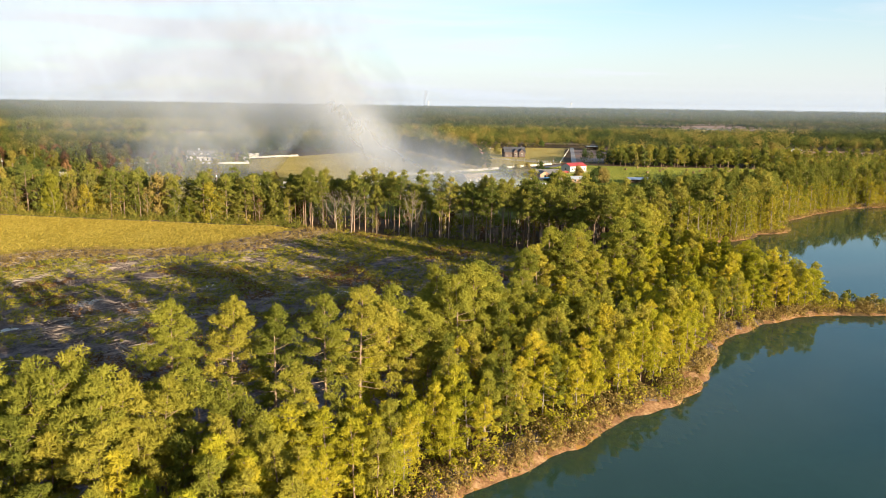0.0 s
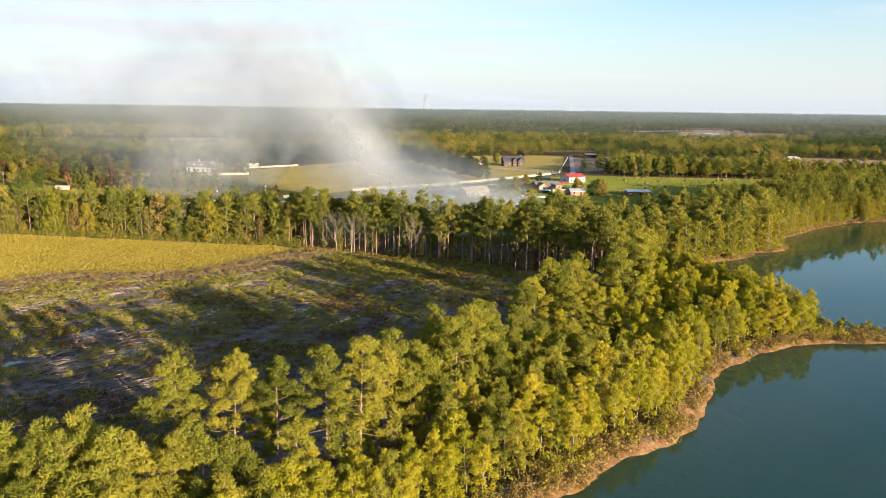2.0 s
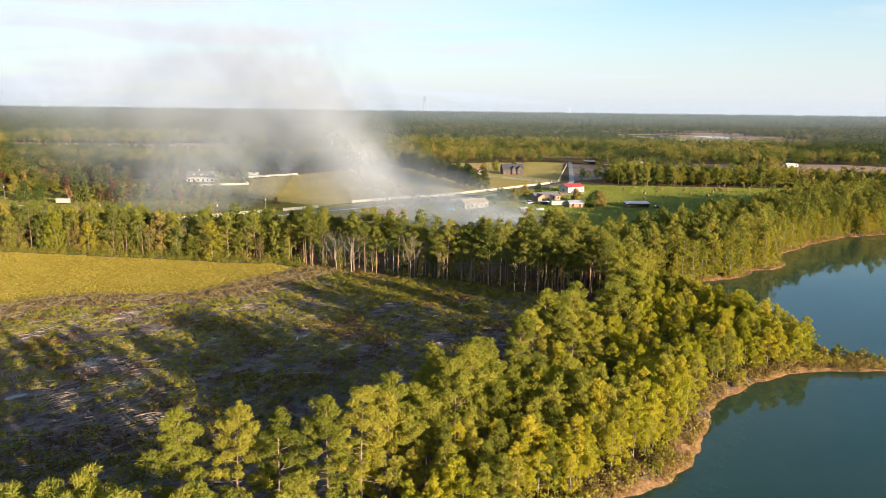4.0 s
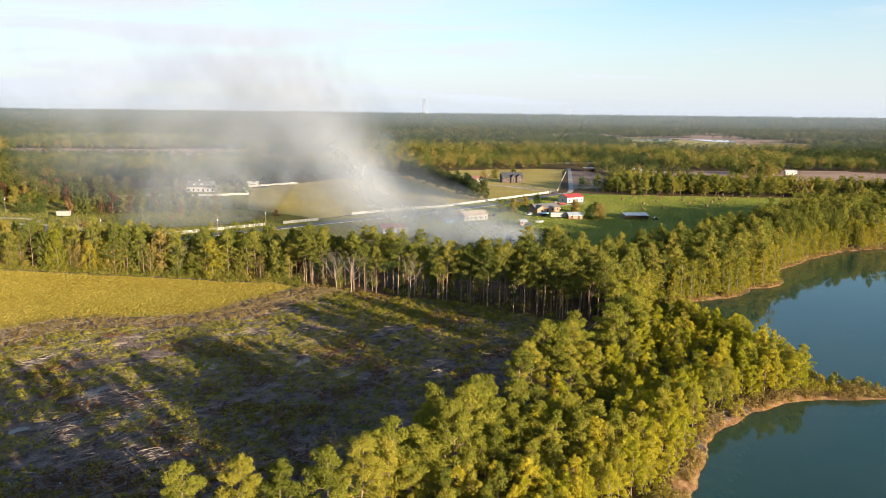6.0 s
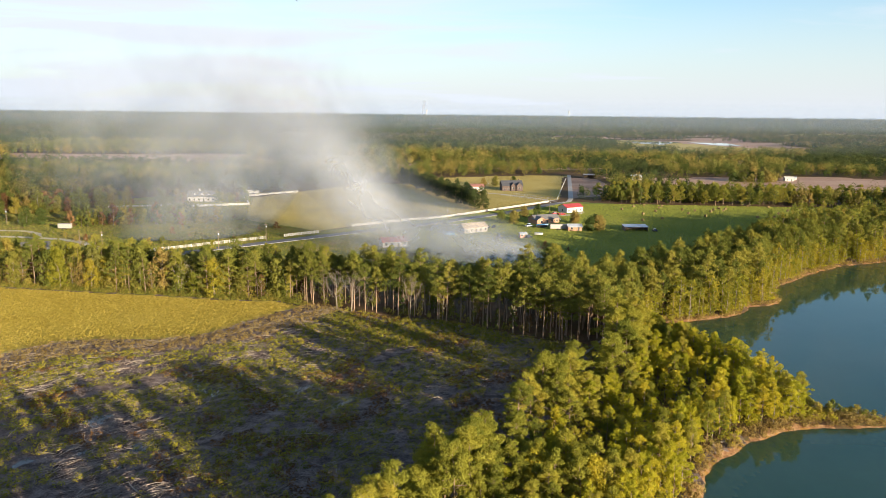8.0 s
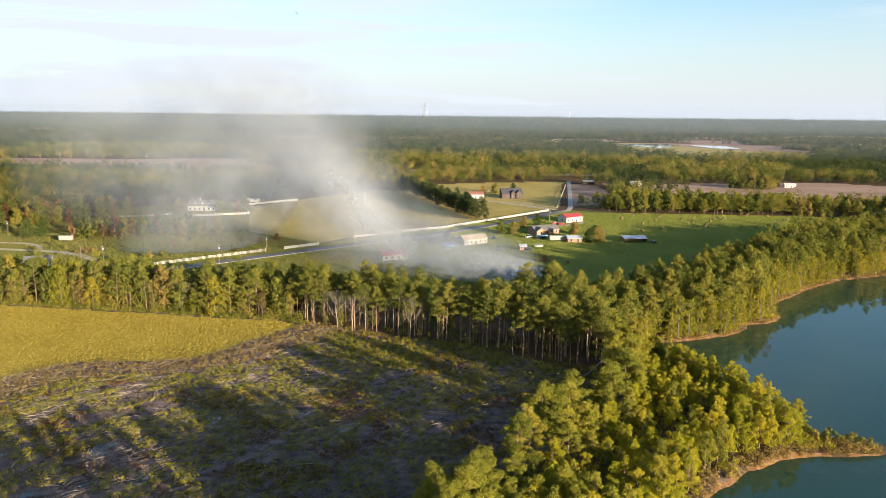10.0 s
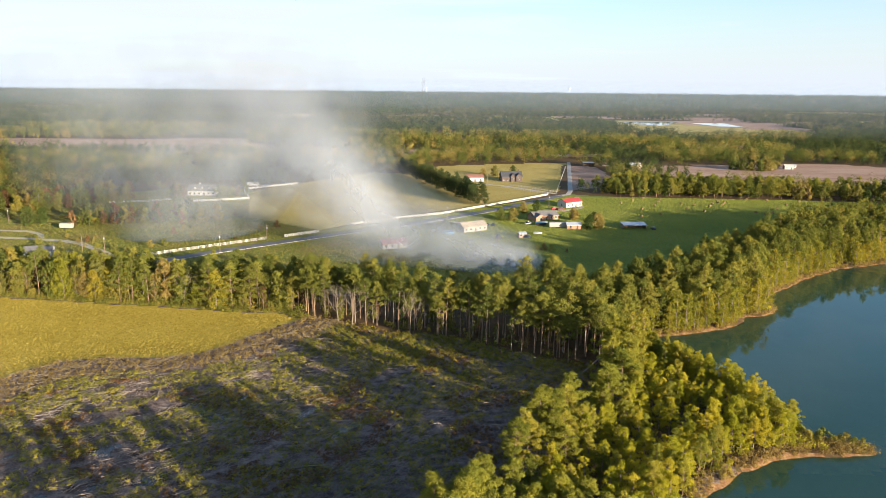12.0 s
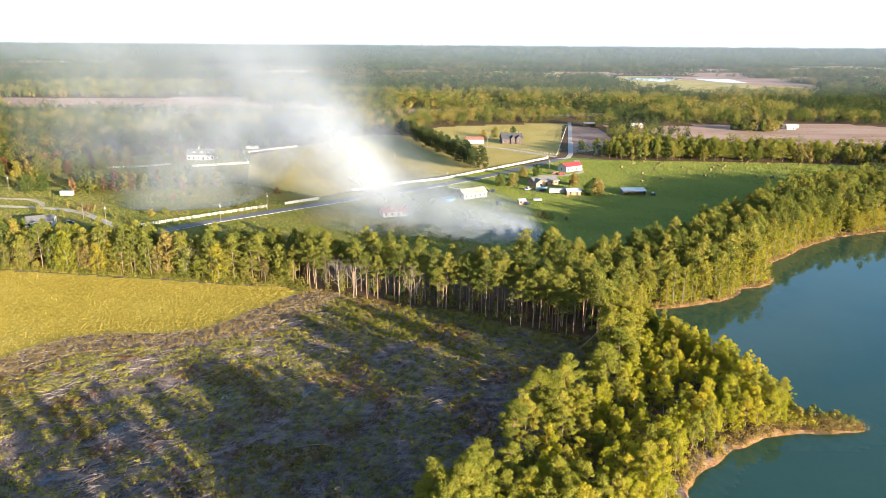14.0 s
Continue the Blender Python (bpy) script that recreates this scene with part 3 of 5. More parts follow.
# behind the tall row lies a sparse, low, dark hollow
hollow = (strip_pts[:, 1] > 108) & (gap > 10) & (rim > 5)
want[hollow] *= 0.7
want[hollow & (rs.rand(len(gap)) < 0.25)] = 0
want[(strip_pts[:, 1] > 108) & (gap > 13) & (rim < 5) & (rs.rand(len(gap)) < 0.3)] = 0
for gx, gy in giant_pts:
    near = np.hypot(strip_pts[:, 0] - gx, strip_pts[:, 1] - gy)
    want[near < 2.6] = 0
    want[(near < 8) & (want > 8.5)] *= 0.72
TALL = "tall loblolly pine with clumped yellow-green needles"
tall_ones, mid_ones, low_ones = want >= 10.8, (want >= 7.4) & (want < 10.8), (want > 2) & (want < 7.4)
PINES = [tree_thing("pine_tree", *pine_shape(rs, 13.4, 0.26 + 0.18 * rs.rand(), 2.3 + 0.7 * rs.rand(), 32, 0.78, 170, 0.29), BARK, PINE,
                    TALL, "tree", "pines between clearing and lake") for k in range(7)]
plant(PINES, strip_pts[tall_ones][:300], rs, sizes=want[tall_ones] / 13.4)
SLENDER = [tree_thing("slender_pine", *pine_shape(rs, 9.2, 0.16 + 0.14 * rs.rand(), 1.6 + 0.4 * rs.rand(), 32, 0.6, 120, 0.28, 6, k % 3 > 0), BARK, PINE if k % 2 else YOUNG,
                       "slender half-grown pine with yellow-green needles", "tree", "half-grown pines of the strip") for k in range(8)]
plant(SLENDER, strip_pts[mid_ones][:300], rs, sizes=want[mid_ones] / 9.2)
YOUNGS = [tree_thing("young_tree", *pine_shape(rs, 6.2, 0.16 + 0.12 * rs.rand(), 1.3 + 0.3 * rs.rand(), 28, 0.48, 90, 0.25, 5, k % 4 > 0), PALE_BARK, YOUNG,
                     "slender yellow-green young tree on the lake bank", "tree", "young trees along the lake shore") for k in range(8)]
plant(YOUNGS, strip_pts[low_ones][:300], rs, sizes=want[low_ones] / 6.2)
GIANTS = [tree_thing("great_pine", *pine_shape(rs, 18.6, 0.36 + 0.06 * rs.rand(), 3.0, 40, 0.85, 260, 0.26), BARK, PINE,
                     "great lone pine with a broad open crown above the clearing", "tree", "great pines at the clearing's edge") for k in range(3)]
plant(GIANTS, giant_pts, rs, 0.9, 1.02)
plant([tree_thing("russet_tree", *broad_shape(rs, 6.0, 0.08, 2.0, 26, 40, 0.3), PALE_BARK, RUST, "small russet broadleaf tree among the pines", "tree")], [(-17.5, 69.5)], rs)
mid_pines = [(*pine_shape(rs, 12.5 + 3.5 * rs.rand(), 0.2 + 0.2 * rs.rand(), 2.5, 20, 1.15, 20, 0.85, 4), 1) for k in range(5)]
mid_broad = [(*broad_shape(rs, 11 + 5 * rs.rand(), 0.15, 3.2, 26, 18, 0.72, 3, 4), 2) for k in range(4)]

# woods east of the clearing, along the far shore
east_pts = scatter(EAST_WOODS, 4.0, rs)
east_pts = east_pts[(shore_near(east_pts) > 5) & (east_pts[:, 0] < 255)]
east_pts = east_pts[np.argsort(np.hypot(east_pts[:, 0], east_pts[:, 1]))]
SHORE_PINES = [tree_thing("shore_pine", *pine_shape(rs, 12.5 + 3.0 * rs.rand(), 0.25 + 0.15 * rs.rand(), 2.5 + 0.5 * rs.rand(), 26, 1.1, 54, 0.56, 5), BARK, WOODS_PINE,
                          "round-crowned pine of the woods along the far shore", "tree", "pines of the far shore") for k in range(7)]
plant(SHORE_PINES, east_pts[:300], rs, 0.72, 1.15)
joined_woods("shore_woods", mid_pines + mid_pines + mid_broad[:2], east_pts[300:], rs, [BARK, WOODS_PINE, BROAD], "dense pine woods along the far lake shore", 0.75, 1.15)

shore_pts = np.stack([45 + 290 * rs.rand(9000), 185 + 160 * rs.rand(9000)], 1)
shore_pts = shore_pts[inside(shore_pts[:, 0], shore_pts[:, 1], [(45, 185), (335, 325), (335, 345), (45, 260)]) | (shore_pts[:, 1] > 200)]
sg = shore_near(shore_pts)
shore_pts = shore_pts[(sg > 1.2) & (sg < 7) & (shore_pts[:, 0] < 250)]
fill = [(*pine_shape(rs, 9 + 4 * rs.rand(), 0.08, 2.0, 18, 0.95, 18, 0.68, 4, True), 1) for k in range(4)]
joined_woods("shore_thicket", fill, shore_pts[:620], rs, [PALE_BARK, SHORE], "yellow-green young trees leaning over the far shore", 0.45, 1.05)

# the tree line north of the clearing
north_pts = scatter(NORTH_LINE, 3.4, rs)
north_pts = north_pts[north_pts[:, 0] > -230]
west = north_pts[:, 0] < -48
wp = north_pts[west]
sort = rs.rand(len(wp))
BROADS = [tree_thing("broadleaf_tree", *broad_shape(rs, 11.5 + 3 * rs.rand(), 0.03 + 0.06 * rs.rand(), 3.0 + 1.0 * rs.rand(), 46, 40, 0.46), PALE_BARK, m,
                     "leafy broadleaf tree in early autumn colour at the field edge", "tree", "trees along the field edge") for m in (BROAD, BROAD, BROAD, SHORE, AUTUMN)]
plant(BROADS, wp[sort < 0.62][:300], rs, 0.55, 1.2)
FIELD_PINES = [tree_thing("field_pine", *pine_shape(rs, 14.0, 0.25 + 0.2 * rs.rand(), 2.3 + 0.5 * rs.rand(), 24, 0.9, 48, 0.48, 5), BARK, WOODS_PINE,
                          "round-topped pine in the tree line beside the field", "tree", "pines along the field edge") for k in range(4)]
plant(FIELD_PINES, wp[(sort >= 0.62) & (sort < 0.92)][:200], rs, 0.78, 1.2)
BROWNS = [tree_thing("thinning_tree", *broad_shape(rs, 11.0, 0.15, 2.5, 26, 16, 0.36, 9), PALE_BARK, m, "thinning brown tree losing its leaves in the tree line", "tree", "thinning trees") for m in (RUST, DRYBRUSH)]
plant(BROWNS, wp[sort >= 0.92][:60], rs, 0.7, 1.1)
HIGH_PINES = [tree_thing("high_pine_tree", *pine_shape(rs, 16.5 + 1.5 * rs.rand(), 0.5 + 0.15 * rs.rand(), 2.5 + 0.8 * rs.rand(), 26, 1.0, 62, 0.46), BARK, WOODS_PINE,
                         "high-crowned pine with a long bare trunk", "tree", "pines at the clearing's north edge") for k in range(6)]
east_half = north_pts[~west]
front = np.interp(east_half[:, 0], [-53, -33, -14, 4, 20, 36, 47], [230, 222, 211, 206, 195, 186, 186])
deep = east_half[:, 1] - front
east_half = east_half[(deep < 15) | ((east_half[:, 0] > 26) & (rs.rand(len(deep)) < 0.8)) | (rs.rand(len(deep)) < 0.12)]
high = rs.rand(len(east_half)) < 0.66
plant(HIGH_PINES, east_half[high][:300], rs, 0.72, 1.1)
UNDER = [tree_thing("understory_tree", *broad_shape(rs, 8 + 3 * rs.rand(), 0.2, 1.7, 22, 22, 0.36, 8), PALE_BARK, m, "thin-leaved understory tree among the pines", "tree", "understory trees") for m in (BROAD, BROAD, AUTUMN, RUST)]
plant(UNDER, east_half[~high][:150], rs, 0.55, 1.1)
BARES = [tree_thing("bare_tree", bare_shape(rs, 15.5, 5.0, 12, 16), None, PALE_BARK, None, "pale leafless tree with spreading limbs", "tree", "bare trees") for k in range(2)]
plant(BARES, [(-32.5, 219.5), (-27.5, 216.5), (-88, 237), (-9, 210)], rs, 0.75, 1.1)

# woods beyond the farms
NO_WOODS = [HAY_A, HAY_B, PLOT, BROWN, LAWN_E, BROWN_W, BROWN_W2, MEADOW_W, YARD_W, EAST_WOODS, NORTH_LINE, FIELD]
POND_A = [(424, 1725), (549, 1750), (560, 1690), (470, 1545), (425, 1610)]
POND_B = [(575, 1700), (660, 1690), (640, 1530), (590, 1540)]


def wood_points(y0, y1, step):
    """Tree places between two distances, clear of fields, ponds and the side road."""
    far = scatter([(-0.72 * y0 - 60, y0), (0.72 * y0 + 60, y0), (0.72 * y1 + 60, y1), (-0.72 * y1 - 60, y1)], step, rs)
    x, y = far[:, 0], far[:, 1]
    ok = ~((vnoise(x * 0.55, y * 1.4, 230, 3) > 0.60) & (y > 820) & (y < 2700))
    ok &= ((np.abs(x - np.interp(y, [520, 745], [94, 133])) > 8) | (y > 750)) & ((y > 520) | (np.abs(x) > 100))
    for poly in NO_WOODS + [POND_LAND]:
        ok &= ~inside(x, y, poly)
    ok &= vnoise(x, y, 38, 2) < 0.66
    return far[ok & (lake_gap(x, y) > 3)]


def far_wood(name, pts, count, leaf, wide, tall, mat, label, low_s=0.4, lumps=1):
    """Distant woods as one object: a crown of leaf clumps for every tree, down to the ground."""
    n = len(pts)
    s = low_s + (1.3 - low_s) * rs.rand(n, 1)
    h = tall * s
    z = land(pts[:, 0], pts[:, 1])[:, None]
    own = 0.001 + 0.998 * rs.rand(n)
    heart = np.concatenate([pts, z + h * 0.4], 1)
    rows, tint = [], []
    for k in range(lumps + 1):
        skirt = k == lumps
        an, out = rs.rand(n, 1) * 6.283, (0.5 if lumps > 1 else 0.0) * wide * s * np.sqrt(rs.rand(n, 1))
        c = np.concatenate([pts + np.concatenate([np.cos(an), np.sin(an)], 1) * out, z + h * (0.28 if skirt else 0.62 + (0.3 * (rs.rand(n, 1) - 0.5) if lumps > 1 else 0))], 1)
        f = 0.85 if skirt else (1.0 if lumps == 1 else 0.62)
        r = np.concatenate([wide * s * f, wide * s * f, h * (0.28 if skirt else 0.38 * f)], 1)
        m = max(1, count // 4 if skirt else count // lumps)
        rows.append(clouds(rs, c, r, m, leaf, hearts=heart))
        tint.append(np.repeat(own, 3 * m))
    v = np.concatenate(rows)
    tagged(new(name, np_mesh(name, v, tri_rows(v), [mat], tint=np.concatenate(tint))), label, "woods", kind="stuff")


def stands(pts):
    """Which trees stand in pine plantations, and which are mixed."""
    return vnoise(pts[:, 0] * 0.7, pts[:, 1], 110, 3) > 0.5


BELT = [(114, 528), (127, 503), (243, 496), (300, 488), (440, 486), (470, 520), (300, 520), (212, 540), (160, 556), (135, 546)]
belt_pts = scatter(BELT, 6.0, rs)
belt_pts = belt_pts[np.argsort(belt_pts[:, 0])]
BELT_TREES = [tree_thing("belt_tree", *pine_shape(rs, 12.0, 0.22 + 0.1 * rs.rand(), 2.9, 18, 1.4, 30, 0.9, 4), BARK, WOODS_PINE, "pine in the belt between hay meadow and stubble", "tree", "belt of trees") for k in range(3)] + \
             [tree_thing("belt_tree", *broad_shape(rs, 11.5, 0.1, 3.8, 22, 26, 0.9, 3, 4), PALE_BARK, AUTUMN, "autumn broadleaf in the belt between hay meadow and stubble", "tree", "belt of trees") for k in range(2)]
plant(BELT_TREES, belt_pts[:300], rs, 0.7, 1.15)
if len(belt_pts) > 300:
    joined_woods("belt_woods", mid_pines[:3] + mid_broad[:2], belt_pts[300:], rs, [BARK, WOODS_PINE, AUTUMN], "far end of the belt of trees")
NO_WOODS.append(BELT)
near_wood = wood_points(330, 800, 8.6)
pine_stand = stands(near_wood)
far_wood("mixed_woods", near_wood[~pine_stand], 160, 0.8, 5.4, 13.5, AUTUMN, "mixed autumn woods beyond the farms", 0.6, 5)
far_wood("pine_plantation", near_wood[pine_stand], 100, 0.85, 3.9, 12.5, DARK_PINE, "dark pine plantation beyond the farms", 0.75, 3)
mid_wood = wood_points(800, 1300, 8.2)
pine_stand = stands(mid_wood)
far_wood("mixed_woods", mid_wood[~pine_stand], 44, 1.5, 5.0, 14, AUTUMN, "mixed autumn woods in the middle distance")
far_wood("pine_plantation", mid_wood[pine_stand], 36, 1.4, 4.0, 14, DARK_PINE, "pine plantation in the middle distance")
for y0, y1, step, count, leaf, wide in ((1300, 2000, 10, 20, 2.3, 5.6), (2000, 3200, 12.5, 9, 3.0, 6.0), (3200, 4880, 16, 5, 4.2, 7.0)):
    pts = wood_points(y0, y1, step)
    pine_stand = stands(pts)
    far_wood("far_woods", pts[~pine_stand], count, leaf, wide, 13, FAR_LEAF, "mixed woods far off towards the horizon")
    far_wood("far_pines", pts[pine_stand], count, leaf, wide, 13, DARK_PINE, "pine woods far off towards the horizon")


# ---- farms: materials ----
def plain(name, color, rough=0.6, metal=0.0, wear=0.12, scale=1.5):
    """Paint, metal or cloth with a little wear."""
    k = Mat(name)
    n = k.noise(scale, 4, 0.6)
    dark = tuple(c * (1 - 2 * wear) for c in color)
    return k.principled(k.ramp(n, (0.3, dark), (0.65, color)), rough, metal, k.bump(n, 0.15, 0.01))


def brickwork(name, c1, c2):
    k = Mat(name)
    b = k.n.new("ShaderNodeTexBrick")
    k.l.new(k.place(1, 1, 1), b.inputs["Vector"])
    k.put(b.inputs["Color1"], c1)
    k.put(b.inputs["Color2"], c2)
    k.put(b.inputs["Mortar"], tuple(0.5 * (x + y) for x, y in zip(c1, c2)))
    b.inputs["Scale"].default_value = 4.0
    return k.principled(k.mix(0.3, b.outputs[0], k.ramp(k.noise(0.8), (0.3, c2), (0.7, c1))), 0.9)


def ribbed(name, color, rough=0.45, turn=0.0):
    """Sheet-metal roofing with standing ribs."""
    k = Mat(name)
    w = k.n.new("ShaderNodeTexWave")
    k.l.new(k.place(1, 1, 1, turn), w.inputs["Vector"])
    w.inputs["Scale"].default_value = 1.2
    n = k.noise(0.6, 4)
    return k.principled(k.ramp(n, (0.3, tuple(c * 0.75 for c in color)), (0.65, color)), rough, 0.2, k.bump(w.outputs["Fac"], 0.5, 0.04))


WHITE = plain("white_paint", (0.43, 0.42, 0.39), 0.5, wear=0.05)
CREAM = plain("cream_siding", (0.33, 0.31, 0.28), 0.6)
TAN_BRICK = brickwork("tan_brick", (0.33, 0.20, 0.13), (0.25, 0.14, 0.09))
DARK_BRICK = brickwork("dark_brick", (0.085, 0.06, 0.055), (0.06, 0.045, 0.042))
SHINGLE = plain("grey_shingle", (0.15, 0.145, 0.145), 0.85, wear=0.2)
DARK_SHINGLE = plain("charcoal_shingle", (0.055, 0.058, 0.07), 0.8, wear=0.2)
TAN_SHINGLE = plain("tan_shingle", (0.36, 0.30, 0.23), 0.85, wear=0.15)
RED_METAL = ribbed("red_roofing", (0.42, 0.055, 0.05))
RUST_METAL = ribbed("faded_red_roofing", (0.36, 0.17, 0.12))
PALE_METAL = ribbed("galvanised_roofing", (0.40, 0.44, 0.49), 0.4)
GLASS = plain("window_glass", (0.03, 0.035, 0.045), 0.08, wear=0.05)
DARK_TRIM = plain("dark_trim", (0.03, 0.03, 0.032), 0.6)
CAR_DARK = plain("dark_car_paint", (0.02, 0.025, 0.04), 0.25)
CAR_RED = plain("red_car_paint", (0.45, 0.03, 0.035), 0.25)
CAR_WHITE = plain("white_car_paint", (0.72, 0.73, 0.74), 0.25)
RUBBER = plain("rubber", (0.02, 0.02, 0.02), 0.9)
BLUE_TARP = plain("blue_tarpaulin", (0.05, 0.22, 0.42), 0.5)
PEN_WOOD = plain("pole_wood", (0.20, 0.15, 0.11), 0.9, wear=0.25, scale=4)
HAY = soil("hay", [(0.36, (0.12, 0.085, 0.04)), (0.64, (0.21, 0.16, 0.075))], 2.0, 9.0, 0.8, 0.08)


# ---- roads and drives ----
def road(name, line, width, mat, z, label, category="road"):
    """A paved strip along a line, with slightly raised crown and worn edges."""
    pts = [Vector((x, y, 0)) for x, y in line]
    fine = []
    for a, b in zip(pts, pts[1:]):
        n = max(2, int((b - a).length / 6))
        fine += [a.lerp(b, i / n) for i in range(n)]
    fine.append(pts[-1])
    bm = bmesh.new()
    rows = []
    r = random.Random(4)
    for i, p in enumerate(fine):
        t = (fine[min(i + 1, len(fine) - 1)] - fine[max(i - 1, 0)]).normalized()
        nrm = Vector((-t.y, t.x, 0))
        rows.append([bm.verts.new(p + nrm * s * width / 2 * (1 + (r.random() - 0.5) * 0.06) + Vector((0, 0, z + up))) for s, up in ((-1, -0.05), (-0.93, 0.03), (0, 0.07), (0.93, 0.03), (1, -0.05))])
    for a, b in zip(rows, rows[1:]):
        for k in range(4):
            bm.faces.new((a[k], a[k + 1], b[k + 1], b[k]))
    return tagged(part(name, bm, mat), label, category, kind="structure")


road("road", [(-170, 250), (-129, 292), (-105, 317), (-60, 356), (1, 408), (35, 443), (60, 474), (86, 507)], 7.0, ASPHALT, 0.05, "two-lane grey asphalt road along the white fence")
road("side_road", [(84, 506), (92, 512), (97, 530), (128, 714), (133, 745)], 3.6, CONCRETE, 0.06, "pale side road running to the far woods")
road("driveway", [(-136, 300), (-152, 316), (-171, 334), (-183, 340), (-200, 344), (-260, 352)], 4.0, CONCRETE, 0.07, "pale concrete driveway with a bend")
road("branch_drive", [(-196, 345), (-201, 354), (-211, 362), (-245, 366)], 3.0, CONCRETE, 0.08, "pale branching driveway")
road("house_drive", [(28, 571), (50, 555), (66, 538), (84, 514)], 4.0, CONCRETE, 0.07, "pale drive between white pickets")
road("farm_drive", [(60, 440), (76, 440), (90, 452), (96, 500)], 4.0, CONCRETE, 0.05, "gravel farm drive")
road("barn_drive", [(-25, 378), (0, 404), (14, 394)], 3.0, CONCRETE, 0.08, "pale track to the barn")
road("edge_line", [(-168, 247), (-127, 289), (-103, 314), (-58, 353), (3, 405), (37, 440)], 0.3, WHITE, 0.105, "painted white edge line of the road", "road marking")


# ---- buildings ----
def gable_house(name, label, category, x, y, turn, w, d, h, rh, wall, roof, wins=3, door=True, eave=0.4, sides=1, trim=None):
    """A house or shed with a pitched roof; its ridge runs along local x, its front faces local -y."""
    top = empty(name, pose(x, y, land_at(x, y) - 0.05, 0, 0, turn), label, category)
    bm = bmesh.new()
    prof = [(-d / 2, 0), (d / 2, 0), (d / 2, h), (0, h + rh), (-d / 2, h)]
    ends = [[bm.verts.new((s * w / 2, a, b)) for a, b in prof] for s in (-1, 1)]
    bm.faces.new(ends[0])
    bm.faces.new(ends[1][::-1])
    for k in range(5):
        bm.faces.new((ends[0][k], ends[1][k], ends[1][(k + 1) % 5], ends[0][(k + 1) % 5]))
    bmesh.ops.recalc_face_normals(bm, faces=bm.faces[:])
    part("wall", bm, wall, top)
    for s in (-1, 1):
        bm = bmesh.new()
        drop = rh / (d / 2) * eave
        a, b = (0, h + rh + 0.04), (s * (d / 2 + eave), h - drop + 0.04)
        vs = []
        for lift in (0.0, 0.16):
            for xx in (-w / 2 - eave, w / 2 + eave):
                for yy, zz in (a, b):
                    vs.append(bm.verts.new((xx, yy, zz + lift)))
        for f in ((0, 1, 3, 2), (4, 6, 7, 5), (0, 4, 5, 1), (2, 3, 7, 6), (1, 5, 7, 3), (0, 2, 6, 4)):
            bm.faces.new([vs[i] for i in f])
        bmesh.ops.recalc_face_normals(bm, faces=bm.faces[:])
        part("roof", bm, roof, top)

    def window(cx, cy, cz, ww, hh, across):
        ax = (ww / 2 + 0.09, 0.07) if across else (0.07, ww / 2 + 0.09)
        fr = part("window", box(cx - ax[0], cx + ax[0], cy - ax[1], cy + ax[1], cz - hh / 2 - 0.09, cz + hh / 2 + 0.09), trim or WHITE, top)
        ax = (ww / 2, 0.09) if across else (0.09, ww / 2)
        part("pane", box(cx - ax[0], cx + ax[0], cy - ax[1], cy + ax[1], cz - hh / 2, cz + hh / 2), GLASS, fr)

    slots = wins + (1 if door else 0)
    for i in range(slots):
        cx = -w / 2 + w * (i + 0.5) / slots
        if door and i == slots // 2:
            part("door", box(cx - 0.5, cx + 0.5, -d / 2 - 0.06, -d / 2 + 0.06, 0.1, 2.1), DARK_TRIM, top)
        else:
            window(cx, -d / 2, 1.5, 1.0, 1.2, True)
    if sides:
        for s in (-1, 1):
            window(s * w / 2, 0, 1.5, 0.9, 1.2, False)
    return top


def chimney(top, x, y, z0, z1, mat):
    part("chimney", box(x - 0.4, x + 0.4, y - 0.3, y + 0.3, z0, z1, 0.04), mat, top)


def gable_front(top, x, d, w, h, rh, wall, roof, out=1.6):
    """A front gable wing with its own roof, set on a house."""
    bm = bmesh.new()
    y0, y1 = -d / 2 - out, 0.0
    prof = [(x - w / 2, 0), (x + w / 2, 0), (x + w / 2, h), (x, h + rh), (x - w / 2, h)]
    ends = [[bm.verts.new((a, yy, b)) for a, b in prof] for yy in (y0, y1)]
    bm.faces.new(ends[0])
    bm.faces.new(ends[1][::-1])
    for k in range(5):
        bm.faces.new((ends[0][k], ends[1][k], ends[1][(k + 1) % 5], ends[0][(k + 1) % 5]))
    bmesh.ops.recalc_face_normals(bm, faces=bm.faces[:])
    wing = part("gable", bm, wall, top)
    for s in (-1, 1):
        bm = bmesh.new()
        e = 0.35
        drop = rh / (w / 2) * e
        vs = []
        for lift in (0.03, 0.19):
            for yy in (y0 - e, y1):
                for xx, zz in ((x, h + rh), (x + s * (w / 2 + e), h - drop)):
                    vs.append(bm.verts.new((xx, yy, zz + lift)))
        for f in ((0, 1, 3, 2), (4, 6, 7, 5), (0, 4, 5, 1), (2, 3, 7, 6), (1, 5, 7, 3), (0, 2, 6, 4)):
            bm.faces.new([vs[i] for i in f])
        bmesh.ops.recalc_face_normals(bm, faces=bm.faces[:])
        part("roof", bm, roof, top)
    fr = part("window", box(x - 0.7, x + 0.7, y0 - 0.06, y0 + 0.05, h * 0.55 - 0.8, h * 0.55 + 0.8), WHITE, top)
    part("pane", box(x - 0.6, x + 0.6, y0 - 0.09, y0, h * 0.55 - 0.7, h * 0.55 + 0.7), GLASS, fr)
    return wing


